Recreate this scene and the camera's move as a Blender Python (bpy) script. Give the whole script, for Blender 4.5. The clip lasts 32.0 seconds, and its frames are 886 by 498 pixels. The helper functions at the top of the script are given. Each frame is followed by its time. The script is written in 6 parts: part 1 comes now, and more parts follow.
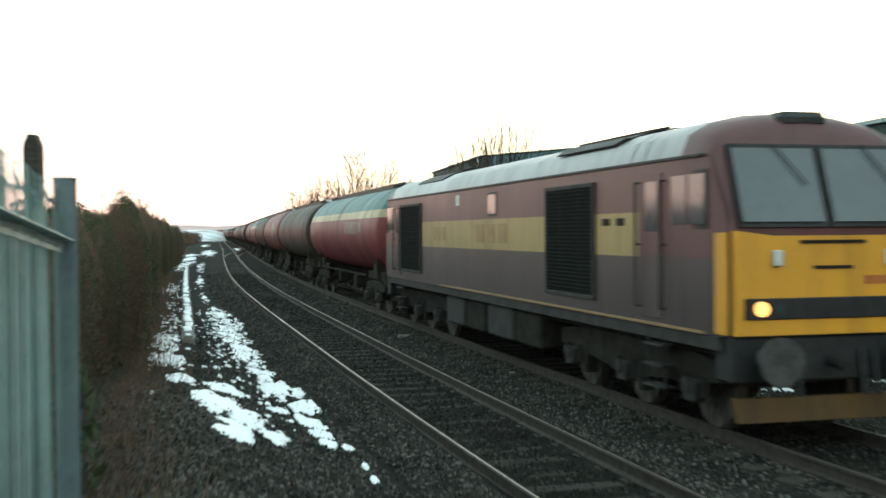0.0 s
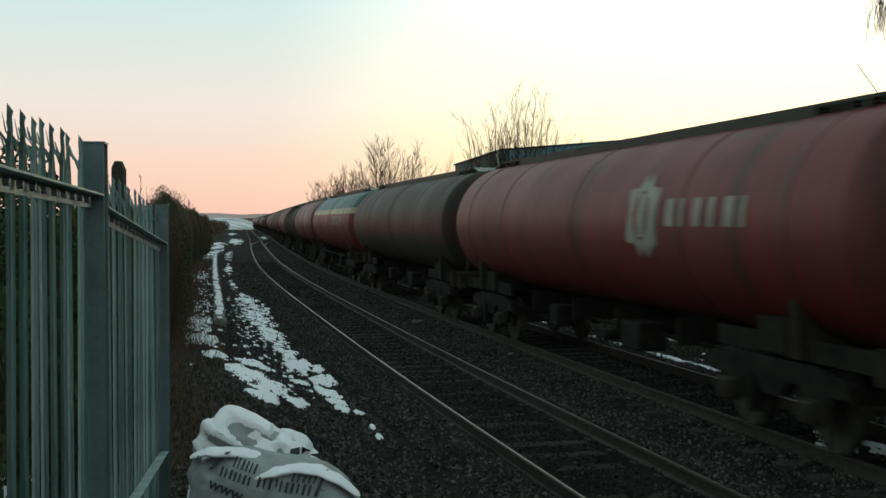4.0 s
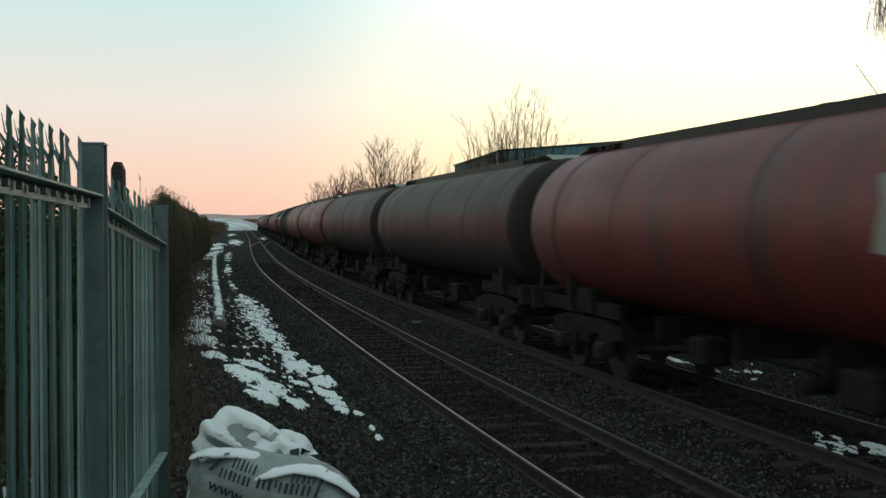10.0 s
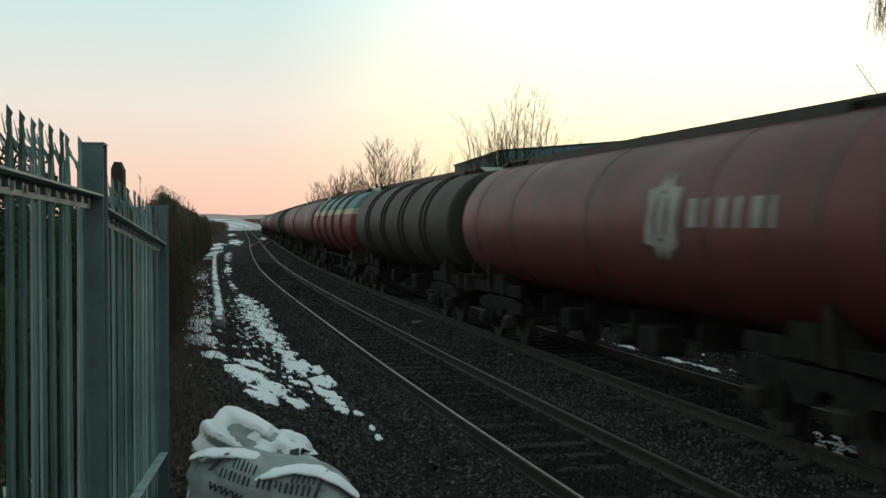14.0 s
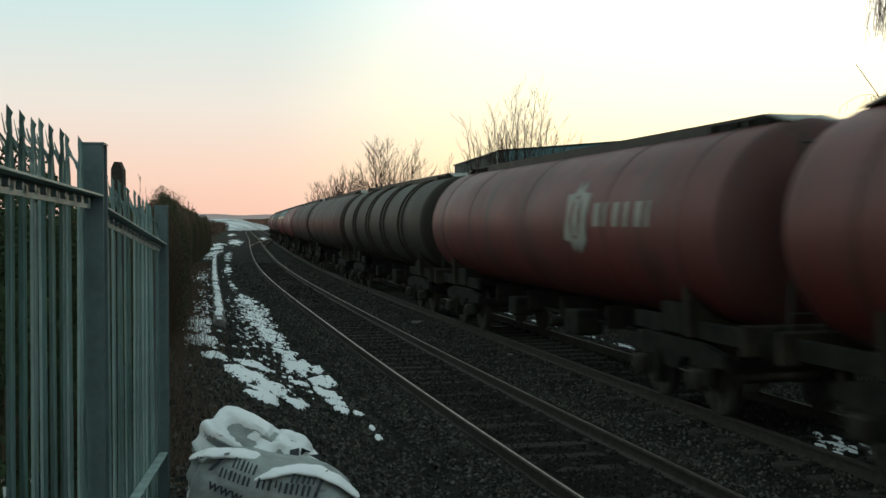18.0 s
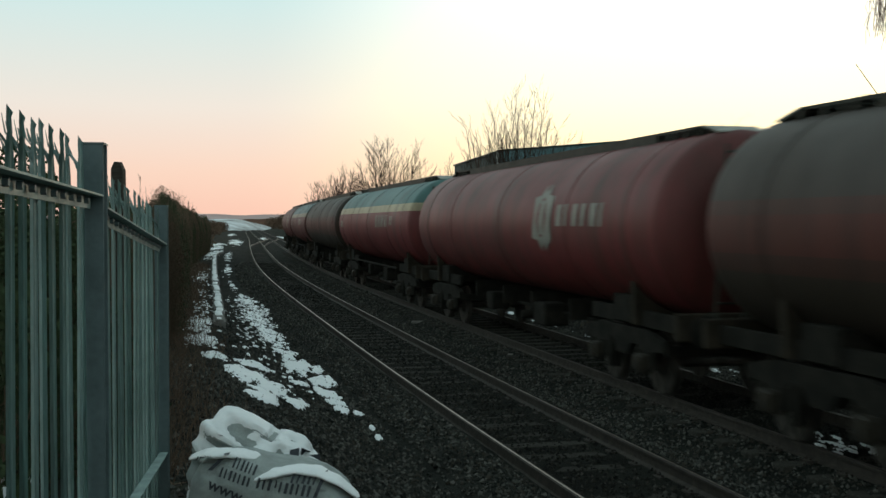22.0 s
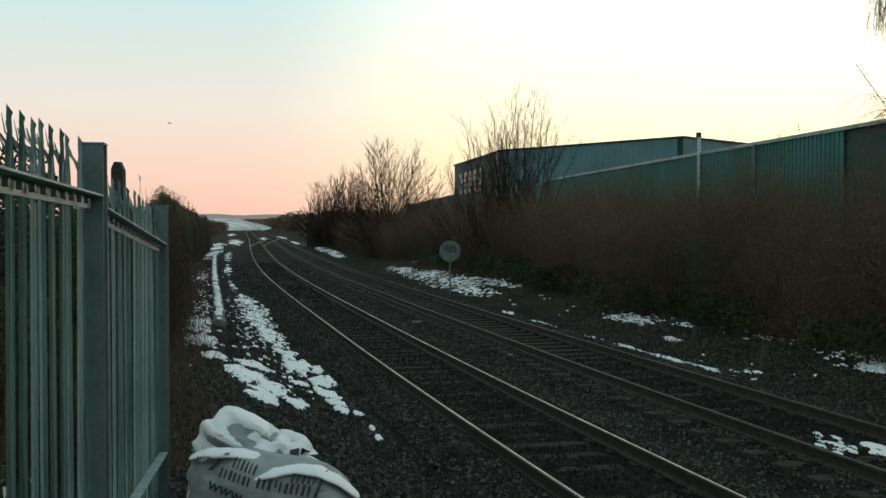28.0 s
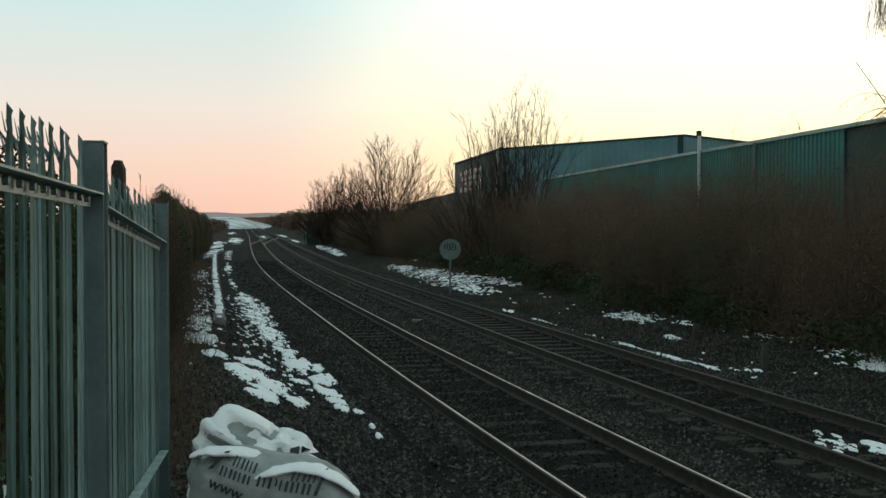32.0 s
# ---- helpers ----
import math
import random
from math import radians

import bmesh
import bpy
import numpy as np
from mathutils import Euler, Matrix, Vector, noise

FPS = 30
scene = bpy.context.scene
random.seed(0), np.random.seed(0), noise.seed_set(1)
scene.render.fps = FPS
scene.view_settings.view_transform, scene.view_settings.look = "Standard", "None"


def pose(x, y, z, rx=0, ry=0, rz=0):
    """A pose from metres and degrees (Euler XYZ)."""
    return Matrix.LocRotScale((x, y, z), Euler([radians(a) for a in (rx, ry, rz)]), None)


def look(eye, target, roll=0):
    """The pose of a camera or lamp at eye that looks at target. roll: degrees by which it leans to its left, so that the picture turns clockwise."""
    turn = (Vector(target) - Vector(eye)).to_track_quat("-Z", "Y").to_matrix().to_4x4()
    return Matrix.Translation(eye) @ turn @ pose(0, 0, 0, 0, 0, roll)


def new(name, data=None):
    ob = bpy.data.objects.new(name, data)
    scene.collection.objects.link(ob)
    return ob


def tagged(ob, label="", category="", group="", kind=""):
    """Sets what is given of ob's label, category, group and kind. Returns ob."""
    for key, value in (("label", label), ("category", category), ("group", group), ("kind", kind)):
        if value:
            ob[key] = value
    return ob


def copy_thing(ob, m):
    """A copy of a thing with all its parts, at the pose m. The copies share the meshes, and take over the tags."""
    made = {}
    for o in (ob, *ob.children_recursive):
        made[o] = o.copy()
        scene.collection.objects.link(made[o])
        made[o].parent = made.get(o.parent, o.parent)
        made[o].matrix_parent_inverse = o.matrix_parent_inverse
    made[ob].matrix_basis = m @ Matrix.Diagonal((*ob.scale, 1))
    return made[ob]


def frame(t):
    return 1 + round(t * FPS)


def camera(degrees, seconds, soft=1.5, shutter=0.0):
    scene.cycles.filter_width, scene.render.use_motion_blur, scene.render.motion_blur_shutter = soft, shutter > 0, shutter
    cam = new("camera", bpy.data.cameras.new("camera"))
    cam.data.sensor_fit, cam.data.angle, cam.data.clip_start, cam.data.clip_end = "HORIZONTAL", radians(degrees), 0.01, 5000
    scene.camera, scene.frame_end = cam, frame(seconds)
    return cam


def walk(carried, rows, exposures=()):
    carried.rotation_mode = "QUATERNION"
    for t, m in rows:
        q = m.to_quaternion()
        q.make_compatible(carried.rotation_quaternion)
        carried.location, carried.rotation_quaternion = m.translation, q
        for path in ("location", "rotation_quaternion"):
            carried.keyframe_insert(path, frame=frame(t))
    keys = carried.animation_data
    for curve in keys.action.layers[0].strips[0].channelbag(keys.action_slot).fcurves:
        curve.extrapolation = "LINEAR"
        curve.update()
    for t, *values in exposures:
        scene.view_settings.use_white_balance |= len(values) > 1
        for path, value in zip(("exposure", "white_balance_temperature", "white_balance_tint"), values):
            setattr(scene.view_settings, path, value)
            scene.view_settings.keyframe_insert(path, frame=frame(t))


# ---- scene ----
# ---------------------------------------------------------------- plan: the line of the railway
# s runs along the near rail away from the eye, d to the right of it, z from the rail head
KNOTS = (-620, -300, -15, 0, 15, 30, 45, 60, 80, 110, 150, 200, 280, 400, 620)
TURNS = (-50.0, -32.0, -15.8, -14.27, -12.77, -12.59, -11.81, -10.83, -10.23, -10.06, -9.77, -10.43, -9.96, -11.01, -12.93)
GAUGE, FAR_RAIL, FAR_Z, EYE_Z = 1.505, 3.30, 0.08, 2.61
FAR_MID = FAR_RAIL + GAUGE / 2
S_AXIS = np.arange(-620.0, 621.0)
_turn = np.convolve(np.pad(np.interp(S_AXIS, KNOTS, np.radians(TURNS)), 6, mode="edge"), np.ones(13) / 13, "valid")
_mid = (_turn[1:] + _turn[:-1]) / 2
_lx, _ly = np.r_[0, np.cumsum(np.sin(_mid))], np.r_[0, np.cumsum(np.cos(_mid))]
_lx += 1.80 - _lx[620]
_ly += 8.67 - _ly[620]


def line(s, d=0.0):
    """World x, y and heading of the line at s, d metres to its right."""
    a = np.interp(s, S_AXIS, _turn)
    return np.interp(s, S_AXIS, _lx) + np.cos(a) * d, np.interp(s, S_AXIS, _ly) - np.sin(a) * d, a


def place(s, d, z=0.0):
    x, y, _ = line(s, d)
    return Vector((float(x), float(y), z))


def smooth(a, b, x):
    t = np.clip((x - a) / (b - a), 0, 1)
    return t * t * (3 - 2 * t)


def hills(x, y, scale, seed):
    """A cheap smooth noise on arrays, about -1 to 1."""
    x, y = np.asarray(x) / scale, np.asarray(y) / scale
    return (np.sin(x * 1.7 + seed) * np.cos(y * 1.3 - seed * 2.1) + np.sin(x * 0.9 + y * 2.3 + seed * 3.3) * 0.7
            + np.sin(x * 3.1 - y * 2.7 + seed * 0.7) * 0.45) / 1.9


_LATTICE = np.random.default_rng(11).random((256, 256))


def grain(x, y, scale, seed, octaves=4):
    """Fractal value noise on arrays, about -1 to 1."""
    x, y = np.asarray(x, float) / scale + seed * 17.3, np.asarray(y, float) / scale - seed * 9.1
    total, amp, norm = 0.0, 1.0, 0.0
    for _ in range(octaves):
        i, j = np.floor(x).astype(int), np.floor(y).astype(int)
        u, v = x - i, y - j
        u, v = u * u * (3 - 2 * u), v * v * (3 - 2 * v)
        a, b = _LATTICE[i % 256, j % 256], _LATTICE[(i + 1) % 256, j % 256]
        c, d = _LATTICE[i % 256, (j + 1) % 256], _LATTICE[(i + 1) % 256, (j + 1) % 256]
        total = total + amp * ((a * (1 - u) + b * u) * (1 - v) + (c * (1 - u) + d * u) * v)
        norm += amp
        x, y, amp = x * 2.03 + 5.1, y * 2.03 - 3.7, amp * 0.6
    return (total / norm - 0.5) * 2.6


def ground_z(s, d):
    s, d = np.asarray(s, float), np.asarray(d, float)
    path = 1.13 - 0.06 * np.clip(s + 3, 0, 15)                      # the path by the fence falls away with the line
    path = np.where(s > 12, np.maximum(0.23 - 0.004 * (s - 12), 0.02), path)
    left = -0.2 + (path + 0.2) * smooth(-1.0, -3.5, d) 
    left = left + 0.5 * smooth(-7, -30, d)
    bed = -0.150 + 0.055 * np.exp(-((d + 0.42) / 0.28) ** 2) + 0.03 * np.exp(-((d - 2.0) / 0.22) ** 2) - 0.09 * np.exp(-((d - 2.4) / 0.45) ** 2) + 0.07 * smooth(2.4, 3.2, d)
    bed = bed - 0.030 * smooth(0.10, 0.25, d) * smooth(1.45, 1.28, d) - (0.012 + 0.030 * smooth(11.0, 17.0, s)) * smooth(3.38, 3.55, d) * smooth(4.75, 4.58, d)
    right = -0.10 - 0.30 * smooth(5.5, 6.6, d) + 0.35 * smooth(7.0, 9.5, d) + 1.1 * smooth(9.0, 16.0, d)
    z = np.where(d < -0.9, left, np.where(d < 5.5, bed, right))
    rough = np.where((d > -0.8) & (d < 5.6), 0.008, 0.035)
    return z + rough * hills(s, d, 0.9, 1.0) + rough * 0.6 * hills(s, d, 0.31, 4.0)


# ---------------------------------------------------------------- camera
cam = camera(43.2, 32.0, soft=1.5, shutter=0.42)
TILT = 88.648


def view(x=0, y=0, z=EYE_Z, tilt=TILT, turn=0.0, roll=0.0):
    return pose(x, y, z, tilt, 0, turn) @ pose(0, 0, 0, 0, 0, roll)


walk(cam, [
    (0.0, view(-0.345, 2.310, 2.510, 89.130, -1.290, -0.420)), (0.1, view(-0.235, 1.571, 2.542, 88.986, -0.791, -0.286)),
    (0.2, view(-0.110, 0.739, 2.578, 88.824, -0.229, -0.134)), (0.3, view(-0.028, 0.185, 2.602, 88.716, 0.145, -0.034)),
    (0.5, view(tilt=88.68, turn=0.27)), (0.8, view(tilt=88.76, turn=0.0)), (1.0, view(tilt=88.775, turn=-0.06)),
    (1.5, view(tilt=88.735, turn=-0.11)), (2.0, view(tilt=88.69, turn=0.0)), (2.5, view(turn=0.03)), (3.0, view(turn=0.03)),
    (3.5, view(tilt=88.60, turn=0.03)), (6.0, view()), (31.6, view()), (32.0, view(tilt=88.56, turn=0.01)),
], exposures=[(0.0, 1.35), (0.5, 0.95), (1.0, 0.53), (2.0, 0.14), (3.5, 0.0), (6.0, 0.0), (32.0, 0.0)])

# ---------------------------------------------------------------- sky and sun
SUN_TURN, SUN_UP = 19.5, 5.0       # degrees to the right of straight ahead, degrees up
SUN_WAY = Vector((math.sin(radians(SUN_TURN)), math.cos(radians(SUN_TURN)), math.tan(radians(SUN_UP)))).normalized()
world = bpy.data.worlds.new("dusk_sky")
scene.world = world
world.use_nodes = True
wn, wl = world.node_tree.nodes, world.node_tree.links
sky = wn.new("ShaderNodeTexSky")
sky.sky_type, sky.sun_disc = "NISHITA", False
sky.sun_elevation, sky.sun_rotation = radians(SUN_UP), radians(SUN_TURN)
sky.air_density, sky.dust_density, sky.ozone_density = 1.0, 1.5, 2.0
way = wn.new("ShaderNodeTexCoord")
split = wn.new("ShaderNodeSeparateXYZ")
wl.new(way.outputs["Generated"], split.inputs[0])


def sky_ramp(stops):
    r = wn.new("ShaderNodeValToRGB")
    e = r.color_ramp.elements
    while len(e) < len(stops):
        e.new(0.5)
    for k, (at, c) in enumerate(stops):
        e[k].position, e[k].color = at, (*c, 1)
    wl.new(split.outputs[2], r.inputs[0])
    return r


cool = sky_ramp([(0.0, (0.95, 0.58, 0.47)), (0.045, (0.95, 0.68, 0.56)), (0.10, (0.88, 0.80, 0.72)), (0.19, (0.64, 0.83, 0.815)), (0.5, (0.50, 0.65, 0.645)), (1.0, (0.38, 0.50, 0.52))])
warm = sky_ramp([(0.0, (1.10, 0.82, 0.54)), (0.05, (1.10, 0.95, 0.58)), (0.11, (1.25, 1.19, 0.86)), (0.22, (1.2, 1.25, 1.20)), (0.5, (0.62, 0.74, 0.76)), (1.0, (0.38, 0.50, 0.52))])
near = wn.new("ShaderNodeVectorMath")
near.operation = "DOT_PRODUCT"
near.inputs[1].default_value = SUN_WAY
wl.new(way.outputs["Generated"], near.inputs[0])
spread = wn.new("ShaderNodeMapRange")
spread.interpolation_type = "SMOOTHSTEP"
spread.inputs[1].default_value, spread.inputs[2].default_value = 0.87, 0.990
wl.new(near.outputs["Value"], spread.inputs[0])
blend = wn.new("ShaderNodeMix")
blend.data_type = "RGBA"
wl.new(spread.outputs[0], blend.inputs[0])
wl.new(cool.outputs[0], blend.inputs[6])
wl.new(warm.outputs[0], blend.inputs[7])
back_sky, back_haze, both = wn["Background"], wn.new("ShaderNodeBackground"), wn.new("ShaderNodeAddShader")
wl.new(sky.outputs[0], back_sky.inputs[0])
back_sky.inputs[1].default_value = 0.012
wl.new(blend.outputs[2], back_haze.inputs[0])
back_haze.inputs[1].default_value = 0.95
wl.new(back_sky.outputs[0], both.inputs[0])
wl.new(back_haze.outputs[0], both.inputs[1])
wl.new(both.outputs[0], wn["World Output"].inputs[0])
sun = new("sun", bpy.data.lights.new("sun", "SUN"))
sun.data.energy, sun.data.angle, sun.data.color = 0.6, radians(8), (1.0, 0.78, 0.55)
sun.matrix_world = look((0, 0, 50), Vector((0, 0, 50)) - SUN_WAY)


# ---------------------------------------------------------------- materials
def mat(name, a, b=None, rough=0.8, metal=0.0, scale=6.0, bump=0.3, fine=60.0, depth=0.01, spec=0.4, per=0.0, stretch=None):
    """A worn surface: two tones mixed by a coarse and a fine noise, with relief. per: how far single pieces differ in tone."""
    m = bpy.data.materials.new(name)
    m.use_nodes = True
    n, l = m.node_tree.nodes, m.node_tree.links
    p = n["Principled BSDF"]
    p.inputs["Roughness"].default_value, p.inputs["Metallic"].default_value = rough, metal
    p.inputs["Specular IOR Level"].default_value = spec
    co = n.new("ShaderNodeTexCoord")
    src = co.outputs["Object"]
    if stretch:
        mp = n.new("ShaderNodeMapping")
        mp.inputs["Scale"].default_value = stretch
        l.new(src, mp.inputs[0])
        src = mp.outputs[0]
    n1, n2 = n.new("ShaderNodeTexNoise"), n.new("ShaderNodeTexNoise")
    for t, sc, de in ((n1, scale, 5), (n2, fine, 3)):
        t.inputs["Scale"].default_value, t.inputs["Detail"].default_value = sc, de
        l.new(src, t.inputs["Vector"])
    b = b or tuple(c * 0.6 for c in a)
    add = n.new("ShaderNodeMath")
    add.operation = "MULTIPLY_ADD"
    add.inputs[1].default_value = 0.45
    l.new(n2.outputs["Fac"], add.inputs[0])
    ramp = n.new("ShaderNodeValToRGB")
    ramp.color_ramp.elements[0].position, ramp.color_ramp.elements[1].position = 0.5, 0.95
    ramp.color_ramp.elements[0].color, ramp.color_ramp.elements[1].color = (*b, 1), (*a, 1)
    l.new(n1.outputs["Fac"], add.inputs[2])
    l.new(add.outputs[0], ramp.inputs[0])
    out = ramp.outputs[0]
    if per:
        info, hsv, mr = n.new("ShaderNodeObjectInfo"), n.new("ShaderNodeHueSaturation"), n.new("ShaderNodeMapRange")
        geo, sm = n.new("ShaderNodeNewGeometry"), n.new("ShaderNodeMath")
        sm.operation = "ADD"
        l.new(info.outputs["Random"], sm.inputs[0])
        l.new(geo.outputs["Random Per Island"], sm.inputs[1])
        mr.inputs[2].default_value = 2.0
        mr.inputs[3].default_value, mr.inputs[4].default_value = 1 - per, 1 + per
        l.new(sm.outputs[0], mr.inputs[0])
        l.new(mr.outputs[0], hsv.inputs["Value"])
        l.new(out, hsv.inputs["Color"])
        out = hsv.outputs[0]
    l.new(out, p.inputs["Base Color"])
    rr = n.new("ShaderNodeMapRange")
    rr.inputs[3].default_value, rr.inputs[4].default_value = min(rough + 0.12, 1), max(rough - 0.12, 0.03)
    l.new(n1.outputs["Fac"], rr.inputs[0])
    l.new(rr.outputs[0], p.inputs["Roughness"])
    if bump:
        bp = n.new("ShaderNodeBump")
        bp.inputs["Strength"].default_value, bp.inputs["Distance"].default_value = bump, depth
        l.new(n2.outputs["Fac"], bp.inputs["Height"])
        l.new(bp.outputs[0], p.inputs["Normal"])
    return m


def glow(name, color, strength):
    m = bpy.data.materials.new(name)
    m.use_nodes = True
    p = m.node_tree.nodes["Principled BSDF"]
    p.inputs["Base Color"].default_value = (*color, 1)
    p.inputs["Emission Color"].default_value, p.inputs["Emission Strength"].default_value = (*color, 1), strength
    return m


def pebbles(name, tones):
    """Broken stone: each piece takes a tone of its own, with grit on it."""
    m = bpy.data.materials.new(name)
    m.use_nodes = True
    n, l = m.node_tree.nodes, m.node_tree.links
    p = n["Principled BSDF"]
    p.inputs["Roughness"].default_value, p.inputs["Specular IOR Level"].default_value = 0.9, 0.15
    geo, ramp, grit, shade = n.new("ShaderNodeNewGeometry"), n.new("ShaderNodeValToRGB"), n.new("ShaderNodeTexNoise"), n.new("ShaderNodeMix")
    e = ramp.color_ramp.elements
    while len(e) < len(tones):
        e.new(0.5)
    for k, (at, c) in enumerate(tones):
        e[k].position, e[k].color = at, (*c, 1)
    l.new(geo.outputs["Random Per Island"], ramp.inputs[0])
    grit.inputs["Scale"].default_value, grit.inputs["Detail"].default_value = 55, 3
    shade.data_type, shade.blend_type = "RGBA", "MULTIPLY"
    shade.inputs[0].default_value = 0.7
    l.new(ramp.outputs[0], shade.inputs[6])
    l.new(grit.outputs["Fac"], shade.inputs[7])
    gain = n.new("ShaderNodeHueSaturation")
    gain.inputs["Value"].default_value = 1.16
    l.new(shade.outputs[2], gain.inputs["Color"])
    l.new(gain.outputs[0], p.inputs["Base Color"])
    return m


M_BALLAST = mat("ballast", (0.030, 0.032, 0.027), (0.009, 0.0095, 0.008), 0.95, scale=1.3, fine=45, bump=0.9, depth=0.03, spec=0.05)
M_STONE = pebbles("ballast_stone", ((0.0, (0.012, 0.013, 0.011)), (0.30, (0.036, 0.038, 0.033)), (0.55, (0.058, 0.050, 0.038)), (0.78, (0.085, 0.088, 0.078)), (0.95, (0.150, 0.142, 0.125))))
M_OILY = mat("oily_ballast", (0.020, 0.021, 0.017), (0.006, 0.0062, 0.0052), 0.9, scale=1.3, fine=45, bump=0.9, depth=0.03, spec=0.05)
M_OILYSTONE = pebbles("oily_stone", ((0.0, (0.009, 0.009, 0.008)), (0.45, (0.022, 0.021, 0.017)), (0.80, (0.042, 0.038, 0.030)), (0.96, (0.075, 0.072, 0.062))))
M_EARTH = mat("earth", (0.034, 0.036, 0.027), (0.010, 0.0108, 0.0082), 0.95, scale=1.0, fine=30, bump=0.8, depth=0.03, spec=0.05)
M_SNOW = mat("snow", (0.90, 0.92, 0.92), (0.80, 0.83, 0.84), 0.6, scale=5, fine=40, bump=0.25, depth=0.01)
M_SLEEPER = mat("sleeper", (0.058, 0.055, 0.046), (0.022, 0.021, 0.017), 0.9, scale=5, fine=50, bump=0.5, per=0.3, stretch=(1, 8, 8), spec=0.1)
M_RAIL = mat("rail_rust", (0.043, 0.033, 0.025), (0.021, 0.017, 0.013), 0.8, metal=0.0, scale=8, fine=80)
M_HEAD = mat("rail_head", (0.52, 0.45, 0.37), (0.34, 0.29, 0.24), 0.36, metal=1.0, scale=3, fine=90, bump=0.05)
M_HEADDULL = mat("rail_head_dull", (0.065, 0.050, 0.037), (0.03, 0.024, 0.018), 0.55, metal=0.5, scale=3, fine=90, bump=0.1)
M_FENCE = mat("galvanised_green", (0.265, 0.380, 0.360), (0.130, 0.195, 0.185), 0.6, metal=0.0, scale=7, fine=55, bump=0.15, per=0.2, stretch=(1, 1, 0.25))
M_POST = mat("fence_post_paint", (0.125, 0.175, 0.180), (0.080, 0.115, 0.118), 0.6, metal=0.1, scale=6, fine=50, bump=0.12)
M_TWIG = mat("twig", (0.165, 0.115, 0.080), (0.080, 0.058, 0.041), 0.9, scale=3, fine=30, bump=0.2, spec=0.1, per=0.4)
M_BRANCH = mat("tree_branch", (0.048, 0.032, 0.023), (0.028, 0.019, 0.014), 0.9, scale=3, fine=30, bump=0.2, spec=0.1)
M_BARK = mat("bark", (0.095, 0.070, 0.048), (0.045, 0.033, 0.024), 0.9, scale=6, fine=40, bump=0.5)
M_LEAF = mat("bramble_leaf", (0.056, 0.080, 0.038), (0.029, 0.043, 0.021), 0.85, scale=4, fine=30, bump=0.1, per=0.25, spec=0.15)
M_SHED = mat("teal_cladding", (0.034, 0.170, 0.155), (0.022, 0.118, 0.108), 0.55, scale=0.5, fine=9, bump=0.1, spec=0.15)
M_SHEDLIGHT = mat("pale_teal_cladding", (0.120, 0.240, 0.265), (0.085, 0.185, 0.205), 0.5, scale=0.5, fine=9, bump=0.1, spec=0.15)
# dark hut, shed and roofs; also paints the shade on two warehouse walls
M_DARKSHADED = mat("dark_cladding", (0.026, 0.066, 0.062), (0.016, 0.044, 0.041), 0.6, scale=0.5, fine=9, bump=0.1, spec=0.15)
M_TRIM = mat("pale_trim", (0.50, 0.56, 0.55), (0.36, 0.42, 0.41), 0.5, scale=3, fine=30, bump=0.1)


# ---------------------------------------------------------------- mesh helpers
def mesh_ob(name, verts, faces, material, parent=None, label="", flat=True):
    me = bpy.data.meshes.new(name)
    me.from_pydata([tuple(v) for v in verts], [], faces)
    me.update()
    if not flat:
        me.polygons.foreach_set("use_smooth", [True] * len(me.polygons))
    for m in (material if isinstance(material, (list, tuple)) else [material]):
        me.materials.append(m)
    ob = new(name, me)
    if parent:
        ob.parent = parent
    if label:
        tagged(ob, label)
    return ob


def part(name, bm, material, parent, label="", soft=False):
    me = bpy.data.meshes.new(name)
    bm.normal_update()
    bm.to_mesh(me)
    bm.free()
    for m in (material if isinstance(material, (list, tuple)) else [material]):
        me.materials.append(m)
    if soft:
        me.polygons.foreach_set("use_smooth", [True] * len(me.polygons))
    ob = new(name, me)
    ob.parent = parent
    if label:
        tagged(ob, label)
    return ob


def share(name, ob, parent, m):
    """A further piece on ob's mesh."""
    o = new(name, ob.data)
    o.parent = parent
    o.matrix_local = m
    return o


def empty(name, label, category, group="", m=None):
    e = new(name)
    e.empty_display_size = 0.2
    if m is not None:
        e.matrix_world = m
    return tagged(e, label, category, group)


def box(bm, x0, x1, y0, y1, z0, z1, bevel=0.0, slot=0):
    r = bmesh.ops.create_cube(bm, size=1.0)
    bmesh.ops.scale(bm, vec=(x1 - x0, y1 - y0, z1 - z0), verts=r["verts"])
    bmesh.ops.translate(bm, vec=((x0 + x1) / 2, (y0 + y1) / 2, (z0 + z1) / 2), verts=r["verts"])
    faces = list({f for v in r["verts"] for f in v.link_faces})
    for f in faces:
        f.material_index = slot
    if bevel:
        bmesh.ops.bevel(bm, geom=list({e for f in faces for e in f.edges}), offset=bevel, segments=1, affect="EDGES", material=slot)
    return bm


def boxed(x0, x1, y0, y1, z0, z1, bevel=0.0):
    return box(bmesh.new(), x0, x1, y0, y1, z0, z1, bevel)


def rod(bm, p, q, r, n=8, r2=None, caps=True, slot=0):
    p, q = Vector(p), Vector(q)
    m = Matrix.Translation((p + q) / 2) @ (q - p).to_track_quat("Z", "Y").to_matrix().to_4x4()
    got = bmesh.ops.create_cone(bm, cap_ends=caps, segments=n, radius1=r, radius2=r if r2 is None else r2, depth=(q - p).length, matrix=m)
    for f in {f for v in got["verts"] for f in v.link_faces}:
        f.material_index = slot
    return bm


def rodded(p, q, r, n=8, r2=None):
    return rod(bmesh.new(), p, q, r, n, r2)


